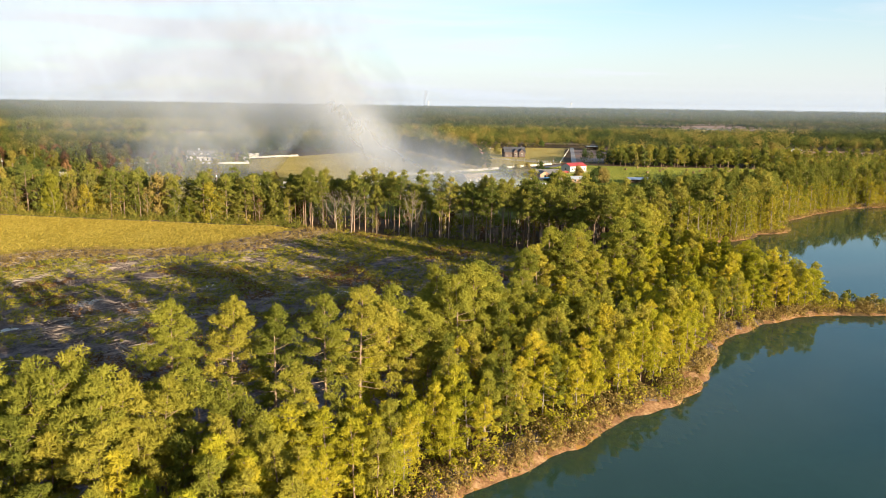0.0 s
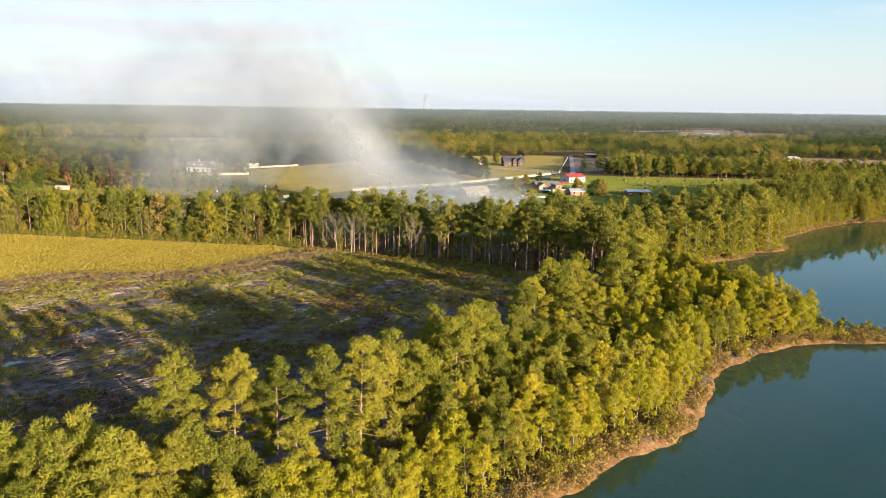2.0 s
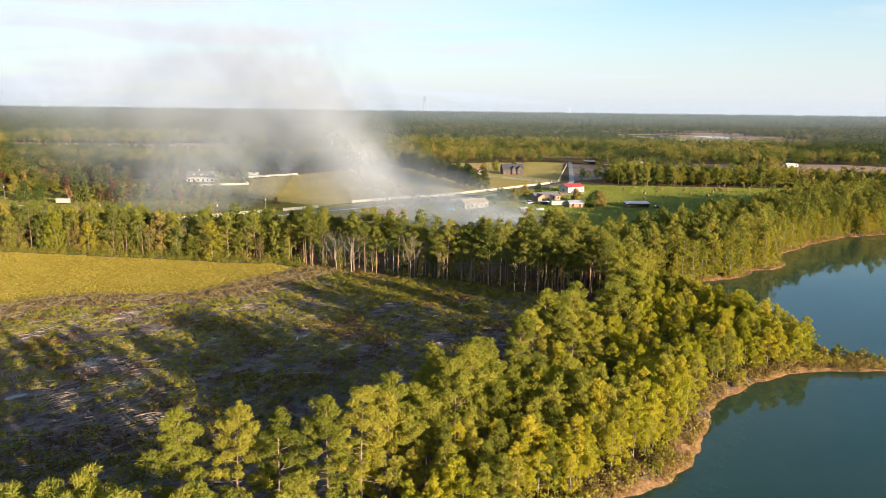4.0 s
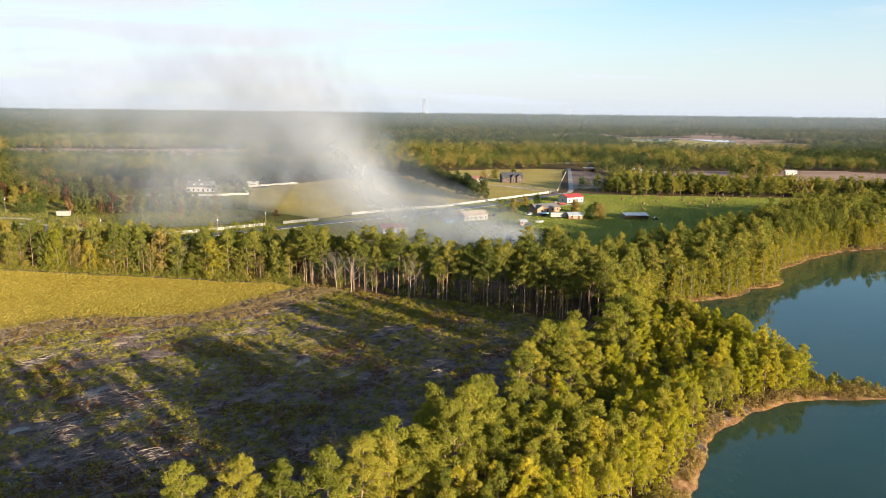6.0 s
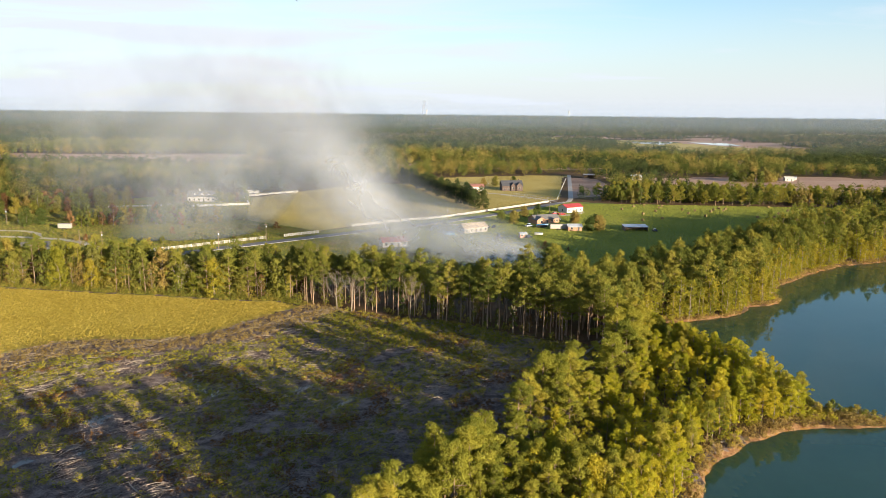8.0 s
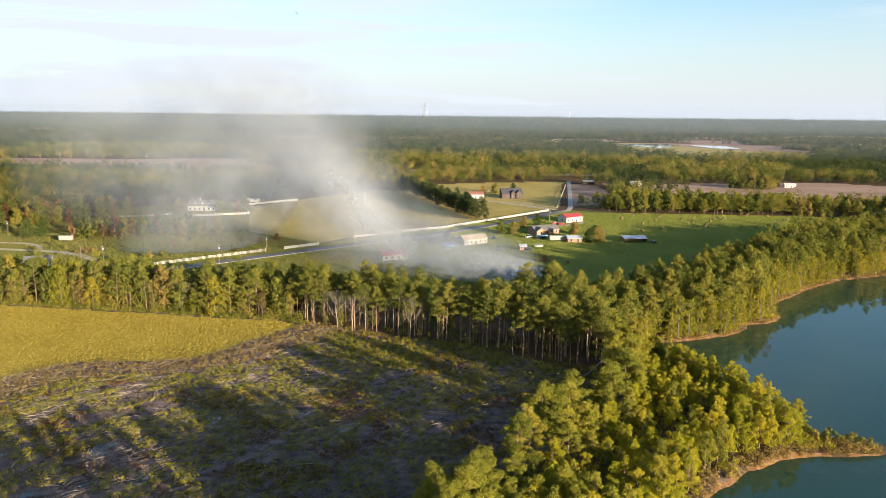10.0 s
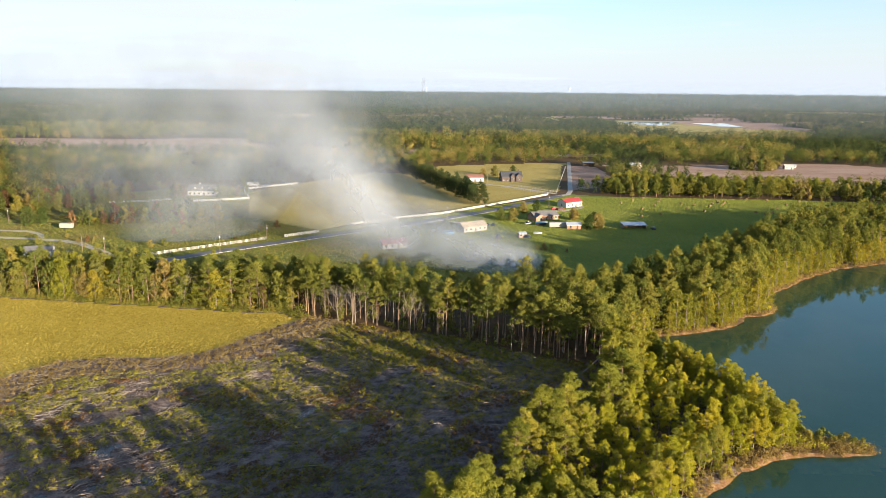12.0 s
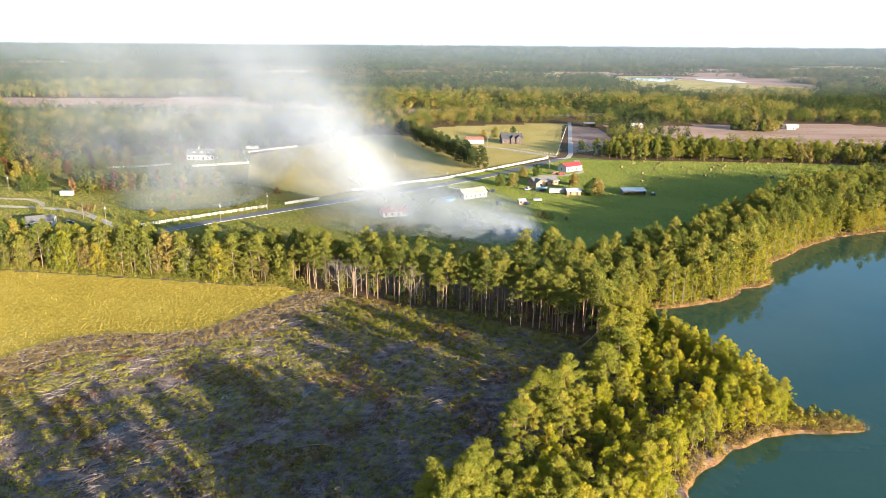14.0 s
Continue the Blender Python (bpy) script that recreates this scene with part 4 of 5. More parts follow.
# dark two-storey house beyond the road
hs = gable_house("farmhouse", "dark brick house with charcoal roof and pale gables", "house", 58, 588, 8, 17, 10, 4.2, 3.8, DARK_BRICK, DARK_SHINGLE, 4, True)
for gx, gw in ((0.3, 3.4), (5.4, 4.6)):
    gable_front(hs, gx, 10, gw, 4.4, 2.2, DARK_BRICK, DARK_SHINGLE, 1.2)
for gx in (-6.0, -3.2):
    gable_front(hs, gx, 10, 1.8, 5.6, 0.9, WHITE, DARK_SHINGLE, -2.4)
chimney(hs, 6.5, 1.5, 5, 9.2, DARK_BRICK)
gable_house("garage", "white garage with a faded red metal roof", "garage", 28, 586, 4, 14, 9, 3.2, 1.9, WHITE, RUST_METAL, 2, True)
hs = gable_house("farmhouse", "white farmhouse with dark dormered roof among trees", "house", -165, 496, 3, 19, 9, 3.6, 3.4, WHITE, SHINGLE, 5, True)
for gx in (-4.5, 0.5, 5.0):
    gable_front(hs, gx, 9, 2.4, 4.8, 1.3, WHITE, SHINGLE, -1.2)
chimney(hs, -2, 0.5, 6, 8.6, WHITE)
hs = gable_house("ranch_house", "tan brick ranch house with a weathered grey roof", "house", 60, 411, 24, 16, 8, 2.7, 1.9, TAN_BRICK, SHINGLE, 4, True)
gable_front(hs, -5.5, 8, 6.0, 2.6, 1.7, TAN_BRICK, SHINGLE, 2.6)
gable_house("workshop", "long white workshop with a red metal roof", "workshop", 84, 459, 34, 14, 8, 3.4, 1.7, WHITE, RED_METAL, 3, True)
gable_house("barn", "white barn with a tan shingle roof on the lawn", "barn", 17, 375, 34, 15, 7, 2.8, 2.0, CREAM, TAN_SHINGLE, 4, True)
gable_house("brick_shed", "small brick shed with a grey metal roof", "shed", 72.5, 383, 4, 7.5, 5, 2.3, 1.2, TAN_BRICK, PALE_METAL, 1, True)
gable_house("garden_shed", "tiny red-brown shed with a pale roof", "shed", 42, 358, 10, 3.6, 3.0, 2.0, 0.8, RUST_METAL, PALE_METAL, 1, True, 0.25)
gable_house("cottage", "grey-roofed cottage behind the trees", "house", -177, 309, 18, 11, 8, 2.6, 1.8, WHITE, SHINGLE, 3, True)
gable_house("far_barn", "white barn at the edge of the brown field", "barn", 340, 700, -8, 8, 6, 2.8, 1.6, WHITE, WHITE, 1, True)
gable_house("far_shed", "small white shed by the far barn", "shed", 351, 712, -8, 4, 4, 2.2, 1.0, WHITE, PALE_METAL, 1, False)
gable_house("far_shed", "small white shed by the far barn", "shed", 318, 690, -8, 5, 4, 2.4, 1.0, WHITE, RUST_METAL, 1, False)
gable_house("far_house", "low pale house before the dark pines", "house", 190, 704, 5, 12, 8, 2.8, 1.6, WHITE, PALE_METAL, 3, True)
gable_house("burnt_cabin", "low cabin with a red roof near the smoke", "cabin", -22, 332, 20, 12, 7, 2.6, 1.6, WHITE, RED_METAL, 3, True)


def open_shed(x, y, turn, w, d, h, label, roof):
    """A pole shed, open at the front: posts, back wall, roof."""
    top = empty("pole_shed", pose(x, y, land_at(x, y) - 0.05, 0, 0, turn), label, "shed")
    bm = box(-w / 2 - 0.3, w / 2 + 0.3, -d / 2 - 0.4, d / 2 + 0.3, 0, 0.14, 0.02)
    bmesh.ops.transform(bm, matrix=Matrix.Translation((0, 0, h)) @ Matrix.Rotation(radians(6), 4, "X"), verts=bm.verts)
    part("roof", bm, roof, top)
    part("back_wall", box(-w / 2, w / 2, d / 2 - 0.12, d / 2, 0, h + 0.2), PEN_WOOD, top)
    for s in (-1, 1):
        part("side_wall", box(s * w / 2 - 0.06, s * w / 2 + 0.06, -d / 2 + 0.4, d / 2 - 0.12, 0, h - 0.2), PEN_WOOD, top)
    for i in range(5):
        xx = -w / 2 + 0.1 + (w - 0.2) * i / 4
        part("post", box(xx - 0.08, xx + 0.08, -d / 2, -d / 2 + 0.16, 0, h - 0.1), PEN_WOOD, top)


open_shed(106, 385, 3, 12.5, 6, 2.6, "open pole shed with a pale metal roof", PALE_METAL)
open_shed(147, 713, 2, 11, 6, 3.4, "white open pavilion by the side road", WHITE)


def box_trailer(x, y, turn, length, label, mat):
    """A boxy trailer: body, wheels, drawbar."""
    top = empty("trailer", pose(x, y, land_at(x, y), 0, 0, turn), label, "trailer")
    part("body", box(-length / 2, length / 2, -1.2, 1.2, 0.6, 3.0, 0.08), mat, top)
    part("door", box(-length / 2 - 0.04, -length / 2 + 0.02, -1.0, 1.0, 0.75, 2.8), WHITE, top)
    for s in (-1, 1):
        for xx in (-0.6, 0.6):
            bm = bmesh.new()
            bmesh.ops.create_cone(bm, cap_ends=True, segments=12, radius1=0.4, radius2=0.4, depth=0.25, matrix=pose(xx, s * 1.15, 0.4, 90))
            part("wheel", bm, RUBBER, top)
    part("drawbar", box(length / 2, length / 2 + 1.2, -0.08, 0.08, 0.55, 0.68), DARK_TRIM, top)


box_trailer(64.5, 385, 1, 9.5, "long cream box trailer beside the shed", CREAM)
box_trailer(-196, 370, 0, 6.5, "cream box trailer on the pasture", CREAM)
box_trailer(-142, 541, 6, 9, "white box trailer by the fence", WHITE)


def car(x, y, turn, paint, label, category="car", tall=0.0):
    top = empty("car", pose(x, y, land_at(x, y) - 0.02, 0, 0, turn), label, category)
    bm = bmesh.new()
    prof = [(-2.2, 0.35), (2.2, 0.35), (2.25, 0.75), (1.3, 0.95), (-2.1, 1.0 + tall * 0.1), (-2.25, 0.7)]
    ends = [[bm.verts.new((a, s * 0.88, b)) for a, b in prof] for s in (-1, 1)]
    bm.faces.new(ends[0])
    bm.faces.new(ends[1][::-1])
    for k in range(6):
        bm.faces.new((ends[0][k], ends[1][k], ends[1][(k + 1) % 6], ends[0][(k + 1) % 6]))
    bmesh.ops.recalc_face_normals(bm, faces=bm.faces[:])
    bmesh.ops.bevel(bm, geom=bm.edges[:], offset=0.07, segments=1, affect="EDGES")
    part("body", bm, paint, top)
    bm = box(-1.5, 0.9, -0.8, 0.8, 0.95, 1.5 + tall)
    for v in bm.verts:
        if v.co.z > 1.2:
            v.co.x *= 0.72
            v.co.y *= 0.85
    part("cabin", bm, GLASS, top)
    part("roof", box(-1.05, 0.62, -0.66, 0.66, 1.49 + tall, 1.54 + tall), paint, top)
    for sx in (-1.35, 1.35):
        for sy in (-0.84, 0.84):
            bm = bmesh.new()
            bmesh.ops.create_cone(bm, cap_ends=True, segments=12, radius1=0.34, radius2=0.34, depth=0.22, matrix=pose(sx, sy, 0.34, 90))
            part("wheel", bm, RUBBER, top)


car(26, 388, 80, CAR_DARK, "dark parked car beside the barn")
car(29.5, 389, 75, CAR_DARK, "dark parked car beside the barn")
car(72, 445, 20, CAR_RED, "red pickup by the workshop", "pickup", 0.2)
car(76, 443, 10, CAR_RED, "red car by the workshop")
car(69, 420, 15, CAR_WHITE, "white car in front of the ranch house")
car(49.5, 394, 40, CAR_WHITE, "white van on the lawn", "van", 0.3)
car(116, 382, 90, CAR_DARK, "dark vehicle beside the pole shed")
car(-166, 312, 10, CAR_DARK, "dark car by the cottage")
car(44.8, 357, 60, CAR_DARK, "dark car beside the garden shed")


def boat(x, y, turn, length, hull, cover, label):
    top = empty("boat", pose(x, y, land_at(x, y), 0, 0, turn), label, "boat")
    for nm, z0, z1, wide, mat in (("hull", 0.35, 1.0, 1.1, hull), ("cover", 1.01, 1.35, 1.0, cover)):
        bm = bmesh.new()
        low, high = [], []
        for i in range(9):
            u = i / 8
            half = wide * math.sin(math.pi * (0.12 + 0.88 * u) ** 0.8) if u < 1 else 0.03
            half = max(half, 0.03)
            xx = length * (u - 0.5)
            low += [(xx, -half * 0.7, z0 + 0.25 * u * u), (xx, half * 0.7, z0 + 0.25 * u * u)]
            high += [(xx, -half, z1 + 0.2 * u), (xx, half, z1 + 0.2 * u)]
        lv, hv = [bm.verts.new(p) for p in low], [bm.verts.new(p) for p in high]
        for i in range(8):
            a = 2 * i
            bm.faces.new((lv[a], lv[a + 1], lv[a + 3], lv[a + 2]))
            bm.faces.new((hv[a], hv[a + 2], hv[a + 3], hv[a + 1]))
            bm.faces.new((lv[a], lv[a + 2], hv[a + 2], hv[a]))
            bm.faces.new((lv[a + 1], hv[a + 1], hv[a + 3], lv[a + 3]))
        bm.faces.new((lv[0], hv[0], hv[1], lv[1]))
        bmesh.ops.recalc_face_normals(bm, faces=bm.faces[:])
        part(nm, bm, mat, top)
    for xx in (-length * 0.25, length * 0.2):
        part("stand", box(xx - 0.1, xx + 0.1, -0.7, 0.7, 0, 0.45), DARK_TRIM, top)


boat(57, 395, 8, 7, WHITE, BLUE_TARP, "boat under a blue tarpaulin")
boat(51, 365, -12, 4.5, WHITE, PALE_METAL, "small white boat on the lawn")
boat(56, 390, 5, 6, DARK_TRIM, DARK_TRIM, "dark boat on the lawn")


def pool(x, y):
    """A round above-ground pool."""
    top = empty("pool", pose(x, y, land_at(x, y) - 0.02), "round blue above-ground pool beside the barn", "pool")
    bm = bmesh.new()
    bmesh.ops.create_cone(bm, cap_ends=True, segments=28, radius1=3.2, radius2=3.2, depth=1.2, matrix=pose(0, 0, 0.6))
    part("basin", bm, BLUE_TARP, top)
    bm = bmesh.new()
    for k in range(28):
        a, b = 2 * math.pi * k / 28, 2 * math.pi * (k + 1) / 28
        q = [bm.verts.new((r * math.cos(t), r * math.sin(t), 1.24)) for r, t in ((3.0, a), (3.35, a), (3.35, b), (3.0, b))]
        bm.faces.new(q)
    part("rim", bm, WHITE, top)


pool(4.5, 366)


def tractor(x, y, turn):
    top = empty("tractor", pose(x, y, land_at(x, y), 0, 0, turn), "dark old tractor on the lawn", "tractor")
    part("body", box(-1.4, 1.4, -0.4, 0.4, 0.8, 1.4, 0.08), DARK_TRIM, top)
    part("cabin", box(-1.3, -0.2, -0.6, 0.6, 1.4, 2.5, 0.06), GLASS, top)
    for xx, r in ((-0.9, 0.75), (1.0, 0.45)):
        for s in (-1, 1):
            bm = bmesh.new()
            bmesh.ops.create_cone(bm, cap_ends=True, segments=14, radius1=r, radius2=r, depth=0.4, matrix=pose(xx, s * 0.8, r, 90))
            part("wheel", bm, RUBBER, top)


tractor(30, 354, 30)


# ---- fences ----
def fence(line, label, rails=3, tall=1.4, gap=2.6, group="white fences", board=0.14):
    """A post-and-board fence along a line: every post and every rail is a part."""
    pts = [Vector((x, y, 0)) for x, y in line]
    first = pts[0]
    top = empty("fence", pose(first.x, first.y, land_at(first.x, first.y)), label, "fence", group)
    post_me = rail_me = None
    for a, b in zip(pts, pts[1:]):
        n = max(1, round((b - a).length / gap))
        an = math.degrees(math.atan2(b.y - a.y, b.x - a.x))
        step = (b - a) / n
        for i in range(n + (1 if b is pts[-1] else 0)):
            p = a + step * i - first
            if post_me is None:
                ob = part("post", box(-0.09, 0.09, -0.09, 0.09, -0.3, tall + 0.12, 0.015), WHITE, top)
                post_me = ob.data
            else:
                ob = new("post", post_me)
                ob.parent = top
            ob.matrix_basis = pose(p.x, p.y, 0, 0, 0, an)
        for r in range(rails):
            z = tall * (r + 0.8) / rails
            for s0 in range(0, n, 2):
                s1 = min(s0 + 2, n)
                length = step.length * (s1 - s0)
                key = box(0, 1, -0.13, -0.09, -board / 2, board / 2) if rail_me is None else None
                if key is not None:
                    ob = part("rail", key, WHITE, top)
                    rail_me = ob.data
                else:
                    ob = new("rail", rail_me)
                    ob.parent = top
                p = a + step * s0 - first
                ob.matrix_basis = pose(p.x, p.y, z, 0, 0, an) @ Matrix.Diagonal((length, 1, 1, 1))


fence([(-134, 306), (-120, 318), (-86, 347)], "white three-board fence along the road", 3)
fence([(-78, 353), (-63, 366)], "white board fence along the road", 4, 1.4, 2.6, "white fences", 0.22)
fence([(-48, 388), (-20, 411), (1, 424)], "white board fence along the hayfield", 4, 1.35, 2.6, "white fences", 0.22)
fence([(1.3, 424.3), (37, 463), (77, 507)], "tall white board fence along the hayfield", 4, 1.35, 2.6, "white fences", 0.22)
fence([(-145, 295), (-140.5, 299)], "short white fence by the driveway", 3)
fence([(-161, 463), (-128, 477), (-144, 522), (-111, 556)], "white board fence round the farmhouse paddock", 4, 1.4, 2.8, "white fences", 0.22)
fence([(47, 549), (62, 530), (77, 512)], "white picket fence beside the drive", 2, 1.4, 2.4)
fence([(55, 557), (70, 540), (85, 520), (122, 698)], "white picket fence along the side road", 2, 1.4, 3.0)
fence([(-212, 455), (-190, 462), (-178, 470)], "white fence by the farm ponds", 2, 1.2, 3.0)


# ---- poles, bales ----
def utility_pole(x, y, tall, cross=True, turn=40):
    top = empty("utility_pole", pose(x, y, land_at(x, y) - 0.3, 0, 0, turn), "weathered wooden utility pole", "utility pole", "utility poles")
    bm = bmesh.new()
    bmesh.ops.create_cone(bm, cap_ends=True, segments=8, radius1=0.17, radius2=0.11, depth=tall, matrix=pose(0, 0, tall / 2))
    part("pole", bm, PEN_WOOD, top)
    if cross:
        part("crossarm", box(-1.1, 1.1, -0.07, 0.07, tall - 0.7, tall - 0.55), PEN_WOOD, top)
        bm = bmesh.new()
        bmesh.ops.create_cone(bm, cap_ends=True, segments=10, radius1=0.25, radius2=0.25, depth=0.8, matrix=pose(0, -0.4, tall - 1.6))
        part("transformer", bm, PALE_METAL, top)


for x, y, tall in ((37, 560, 10), (4, 406, 9), (69, 449, 9), (156, 700, 10), (-150, 313, 9), (-164, 321, 8), (-234, 383, 9), (-84, 341, 9), (-45, 374, 9), (-100, 318, 9), (-30, 470, 9)):
    utility_pole(x, y, tall, tall > 8)


def power_line(points, z):
    """Sagging cable from pole to pole."""
    for (x0, y0), (x1, y1) in zip(points, points[1:]):
        cu = bpy.data.curves.new("power_line", "CURVE")
        cu.dimensions = "3D"
        cu.bevel_depth = 0.02
        sp = cu.splines.new("POLY")
        sp.points.add(12)
        for i in range(13):
            u = i / 12
            sp.points[i].co = (x0 + (x1 - x0) * u, y0 + (y1 - y0) * u, z - 1.2 * 4 * u * (1 - u), 1)
        cu.materials.append(DARK_TRIM)
        tagged(new("power_line", cu), "thin sagging overhead power line", "cable", "power lines")


power_line([(-164, 321), (-150, 313), (-100, 318), (-84, 341), (-45, 374), (4, 406), (37, 560)], 8.2)

bm = bmesh.new()
bmesh.ops.create_cone(bm, cap_ends=True, segments=18, radius1=0.78, radius2=0.78, depth=1.4, matrix=pose(0, 0, 0.76, 90))
bmesh.ops.bevel(bm, geom=[e for e in bm.edges if len(e.link_faces) == 2 and abs(e.calc_face_angle()) > 1], offset=0.12, segments=2, affect="EDGES")
BALE = tagged(part("hay_bale", bm, HAY), "round golden hay bale on the mown lawn", "hay bale", "round hay bales")
bale_spots = [(141, 493), (152, 488), (160, 470), (167, 466), (165, 441), (188, 480), (191, 476), (186, 467), (199, 431), (212, 491), (217, 455), (132, 486), (147, 478), (176, 462), (203, 434), (206, 437),
              (196, 438), (230, 470), (158, 452), (140, 462), (181, 471), (120, 470), (225, 488), (245, 484), (128, 448), (134, 428), (120, 420)]
bale_turn = random.Random(8)
for k, (x, y) in enumerate(bale_spots):
    m = pose(x, y, land_at(x, y) - 0.04, 0, 0, bale_turn.random() * 360)
    if k:
        copy_thing(BALE, m)
    else:
        BALE.matrix_world = m

# ---- yard trees, shrubs, hedges ----
YARD = [tree_thing("yard_tree", *broad_shape(rs, 7.5 + 1.5 * rs.rand(), 0.1, 3.7, 44, 40, 0.5), PALE_BARK, AUTUMN, "round leafy yard tree by the farm buildings", "tree", "yard trees") for k in range(3)]
plant(YARD, [(81, 381), (77, 408), (35, 406), (42, 405), (51, 432), (60, 439), (48, 623), (37, 621), (66, 650), (-216, 384), (-221, 379), (84, 386), (3, 373), (86, 384), (78, 411)], rs, 0.75, 1.25)
SHRUBS = [tree_thing("shrub", *broad_shape(rs, 3.0 + rs.rand(), 0.05, 1.5, 14, 18, 0.4, 3, 4), PALE_BARK, m, "low autumn shrub on the pasture", "shrub", "pasture shrubs") for m in (BROAD, RUST, AUTUMN)]
shrub_pts = [(-193, 353), (-184, 347), (-173, 335), (-195, 347), (-168, 341), (-165, 326), (-155, 315), (-149, 321), (-142, 317), (-147, 353), (-135, 327), (-130, 331), (28, 341), (33, 337), (46, 329),
             (52, 326), (59, 324), (49, 328), (-199, 389), (-189, 385), (-182, 387), (-176, 390), (-164, 395), (-154, 402), (-143, 407), (-136, 409), (-120, 414), (-112, 405), (-100, 392), (-88, 380)]
for k in range(20):
    shrub_pts.append((-215 + 125 * rs.rand(), 325 + 55 * rs.rand()))
shrub_pts = [p for p in shrub_pts if p[1] > 356 + (p[0] + 60) * 0.86 + 10 or p[0] > 0]
plant(SHRUBS, shrub_pts, rs, 0.45, 1.3)
ROWP = [tree_thing("row_pine", *pine_shape(rs, 13.0 + rs.rand(), 0.14, 3.4, 24, 1.5, 34, 0.85, 4), BARK, DARK_PINE, "dark pine of a straight row in the hayfield", "tree", "row of pines in the hayfield") for k in range(3)]
row_pts = []
for k in range(24):
    u = k / 23
    for off in (-3, 3):
        row_pts.append((26 - 58 * u + off + rs.normal(), 458 + 175 * u + rs.normal() * 1.5))
plant(ROWP, row_pts, rs, 0.85, 1.1)
EDGE = [tree_thing("edge_tree", *broad_shape(rs, 9 + 3 * rs.rand(), 0.1, 3.0, 24, 16, 0.85, 3, 4), PALE_BARK, m, "autumn-coloured tree by the farm pond", "tree", "trees by the farm pond") for m in (AUTUMN, RUST, BROAD)]
plant(EDGE, [(-196 + 70 * u + 2 * rs.normal(), 381 + 15 * u + 2.5 * rs.normal()) for u in np.linspace(0, 1, 34)] + [(-190 + 6 * k, 478 + 3 * rs.normal()) for k in range(4)] + [(-150 + 5 * k, 487 + 3 * rs.normal()) for k in range(4)], rs, 0.6, 1.1)

BANK_TREES = [tree_thing("pond_tree", *broad_shape(rs, 12.5, 0.08, 4.4, 40, 34, 0.75, 4, 5), PALE_BARK, m, "large autumn tree on the far bank of the farm pond", "tree", "trees behind the farm pond") for m in (AUTUMN, BROAD, RUST, AUTUMN)]
bank_line = [(-300, 424), (-251, 424), (-238, 427), (-229, 437), (-222, 449), (-207, 458)]
bank_pts = [(float(np.interp(u, range(6), [p[0] for p in bank_line])) + 1.5 * rs.normal(), float(np.interp(u, range(6), [p[1] for p in bank_line])) + 7 * r + 1.5 * rs.normal()) for r in range(3) for u in np.linspace(0, 5, 15)]
plant(BANK_TREES, bank_pts, rs, 0.7, 1.15)
FIELD_CLUMP = [tree_thing("clump_tree", *broad_shape(rs, 10.0, 0.06, 5.0, 26, 24, 1.1, 3, 4), PALE_BARK, AUTUMN, "spreading olive tree in the clump by the far barn", "tree", "clump by the far barn") for k in range(2)]
plant(FIELD_CLUMP, [(282, 690), (289, 686), (296, 683), (303, 679), (310, 682), (317, 686), (290, 695), (300, 693), (310, 694), (322, 695), (331, 705), (396, 786), (388, 780), (297, 729)], rs, 0.7, 1.2)
plant([tree_thing("garden_tree", *broad_shape(rs, 8.5, 0.08, 3.2, 24, 20, 0.7, 3, 4), PALE_BARK, AUTUMN, "leafy tree before the white farmhouse", "tree", "farmhouse trees")],
      [(-178, 487), (-152, 486), (-147, 492), (-183, 491), (-159, 505), (-140, 497)], rs, 0.7, 1.1)


def far_pond(name, poly, z):
    bm = bmesh.new()
    bm.faces.new([bm.verts.new((x, y, z)) for x, y in poly])
    bmesh.ops.triangulate(bm, faces=bm.faces[:])
    tagged(part(name, bm, WATER), "distant pond mirroring the sky", "pond", kind="structure")


far_pond("pond", POND_A, 0.5)
far_pond("pond", POND_B, 0.5)
far_pond("pond", [(-300, 396), (-242, 394), (-216, 393), (-208, 402), (-222, 411), (-262, 413), (-300, 415)], 0.12)


def water_tower(x, y):
    top = empty("water_tower", pose(x, y, land_at(x, y)), "white water tower on the horizon", "water tower")
    bm = bmesh.new()
    bmesh.ops.create_cone(bm, cap_ends=True, segments=12, radius1=2.2, radius2=1.6, depth=34, matrix=pose(0, 0, 17))
    part("column", bm, WHITE, top)
    bm = bmesh.new()
    bmesh.ops.create_uvsphere(bm, u_segments=16, v_segments=10, radius=7.5, matrix=Matrix.Translation((0, 0, 37)) @ Matrix.Diagonal((1, 1, 0.7, 1)))
    part("tank", bm, WHITE, top)


water_tower(-95, 4700)
water_tower(830, 4750)


# ---- the clearing: brush, slash, puddles ----
def in_clearing(q):
    ok = (q[:, 1] > 60) & (q[:, 1] < 250) & (q[:, 0] > -230) & (q[:, 0] < 60)
    for poly in (STRIP, FIELD, NORTH_LINE, EAST_WOODS):
        ok &= ~inside(q[:, 0], q[:, 1], poly)
    ok &= (q[:, 0] > -46) | (q[:, 1] < 215)
    return ok & (lake_gap(q[:, 0], q[:, 1]) > 3)


ROW_TURN = radians(52)      # the windrows of logging slash run this way


def along(q):
    """Coordinates along and across the windrows."""
    c, s = math.cos(ROW_TURN), math.sin(ROW_TURN)
    return q[:, 0] * c + q[:, 1] * s, -q[:, 0] * s + q[:, 1] * c


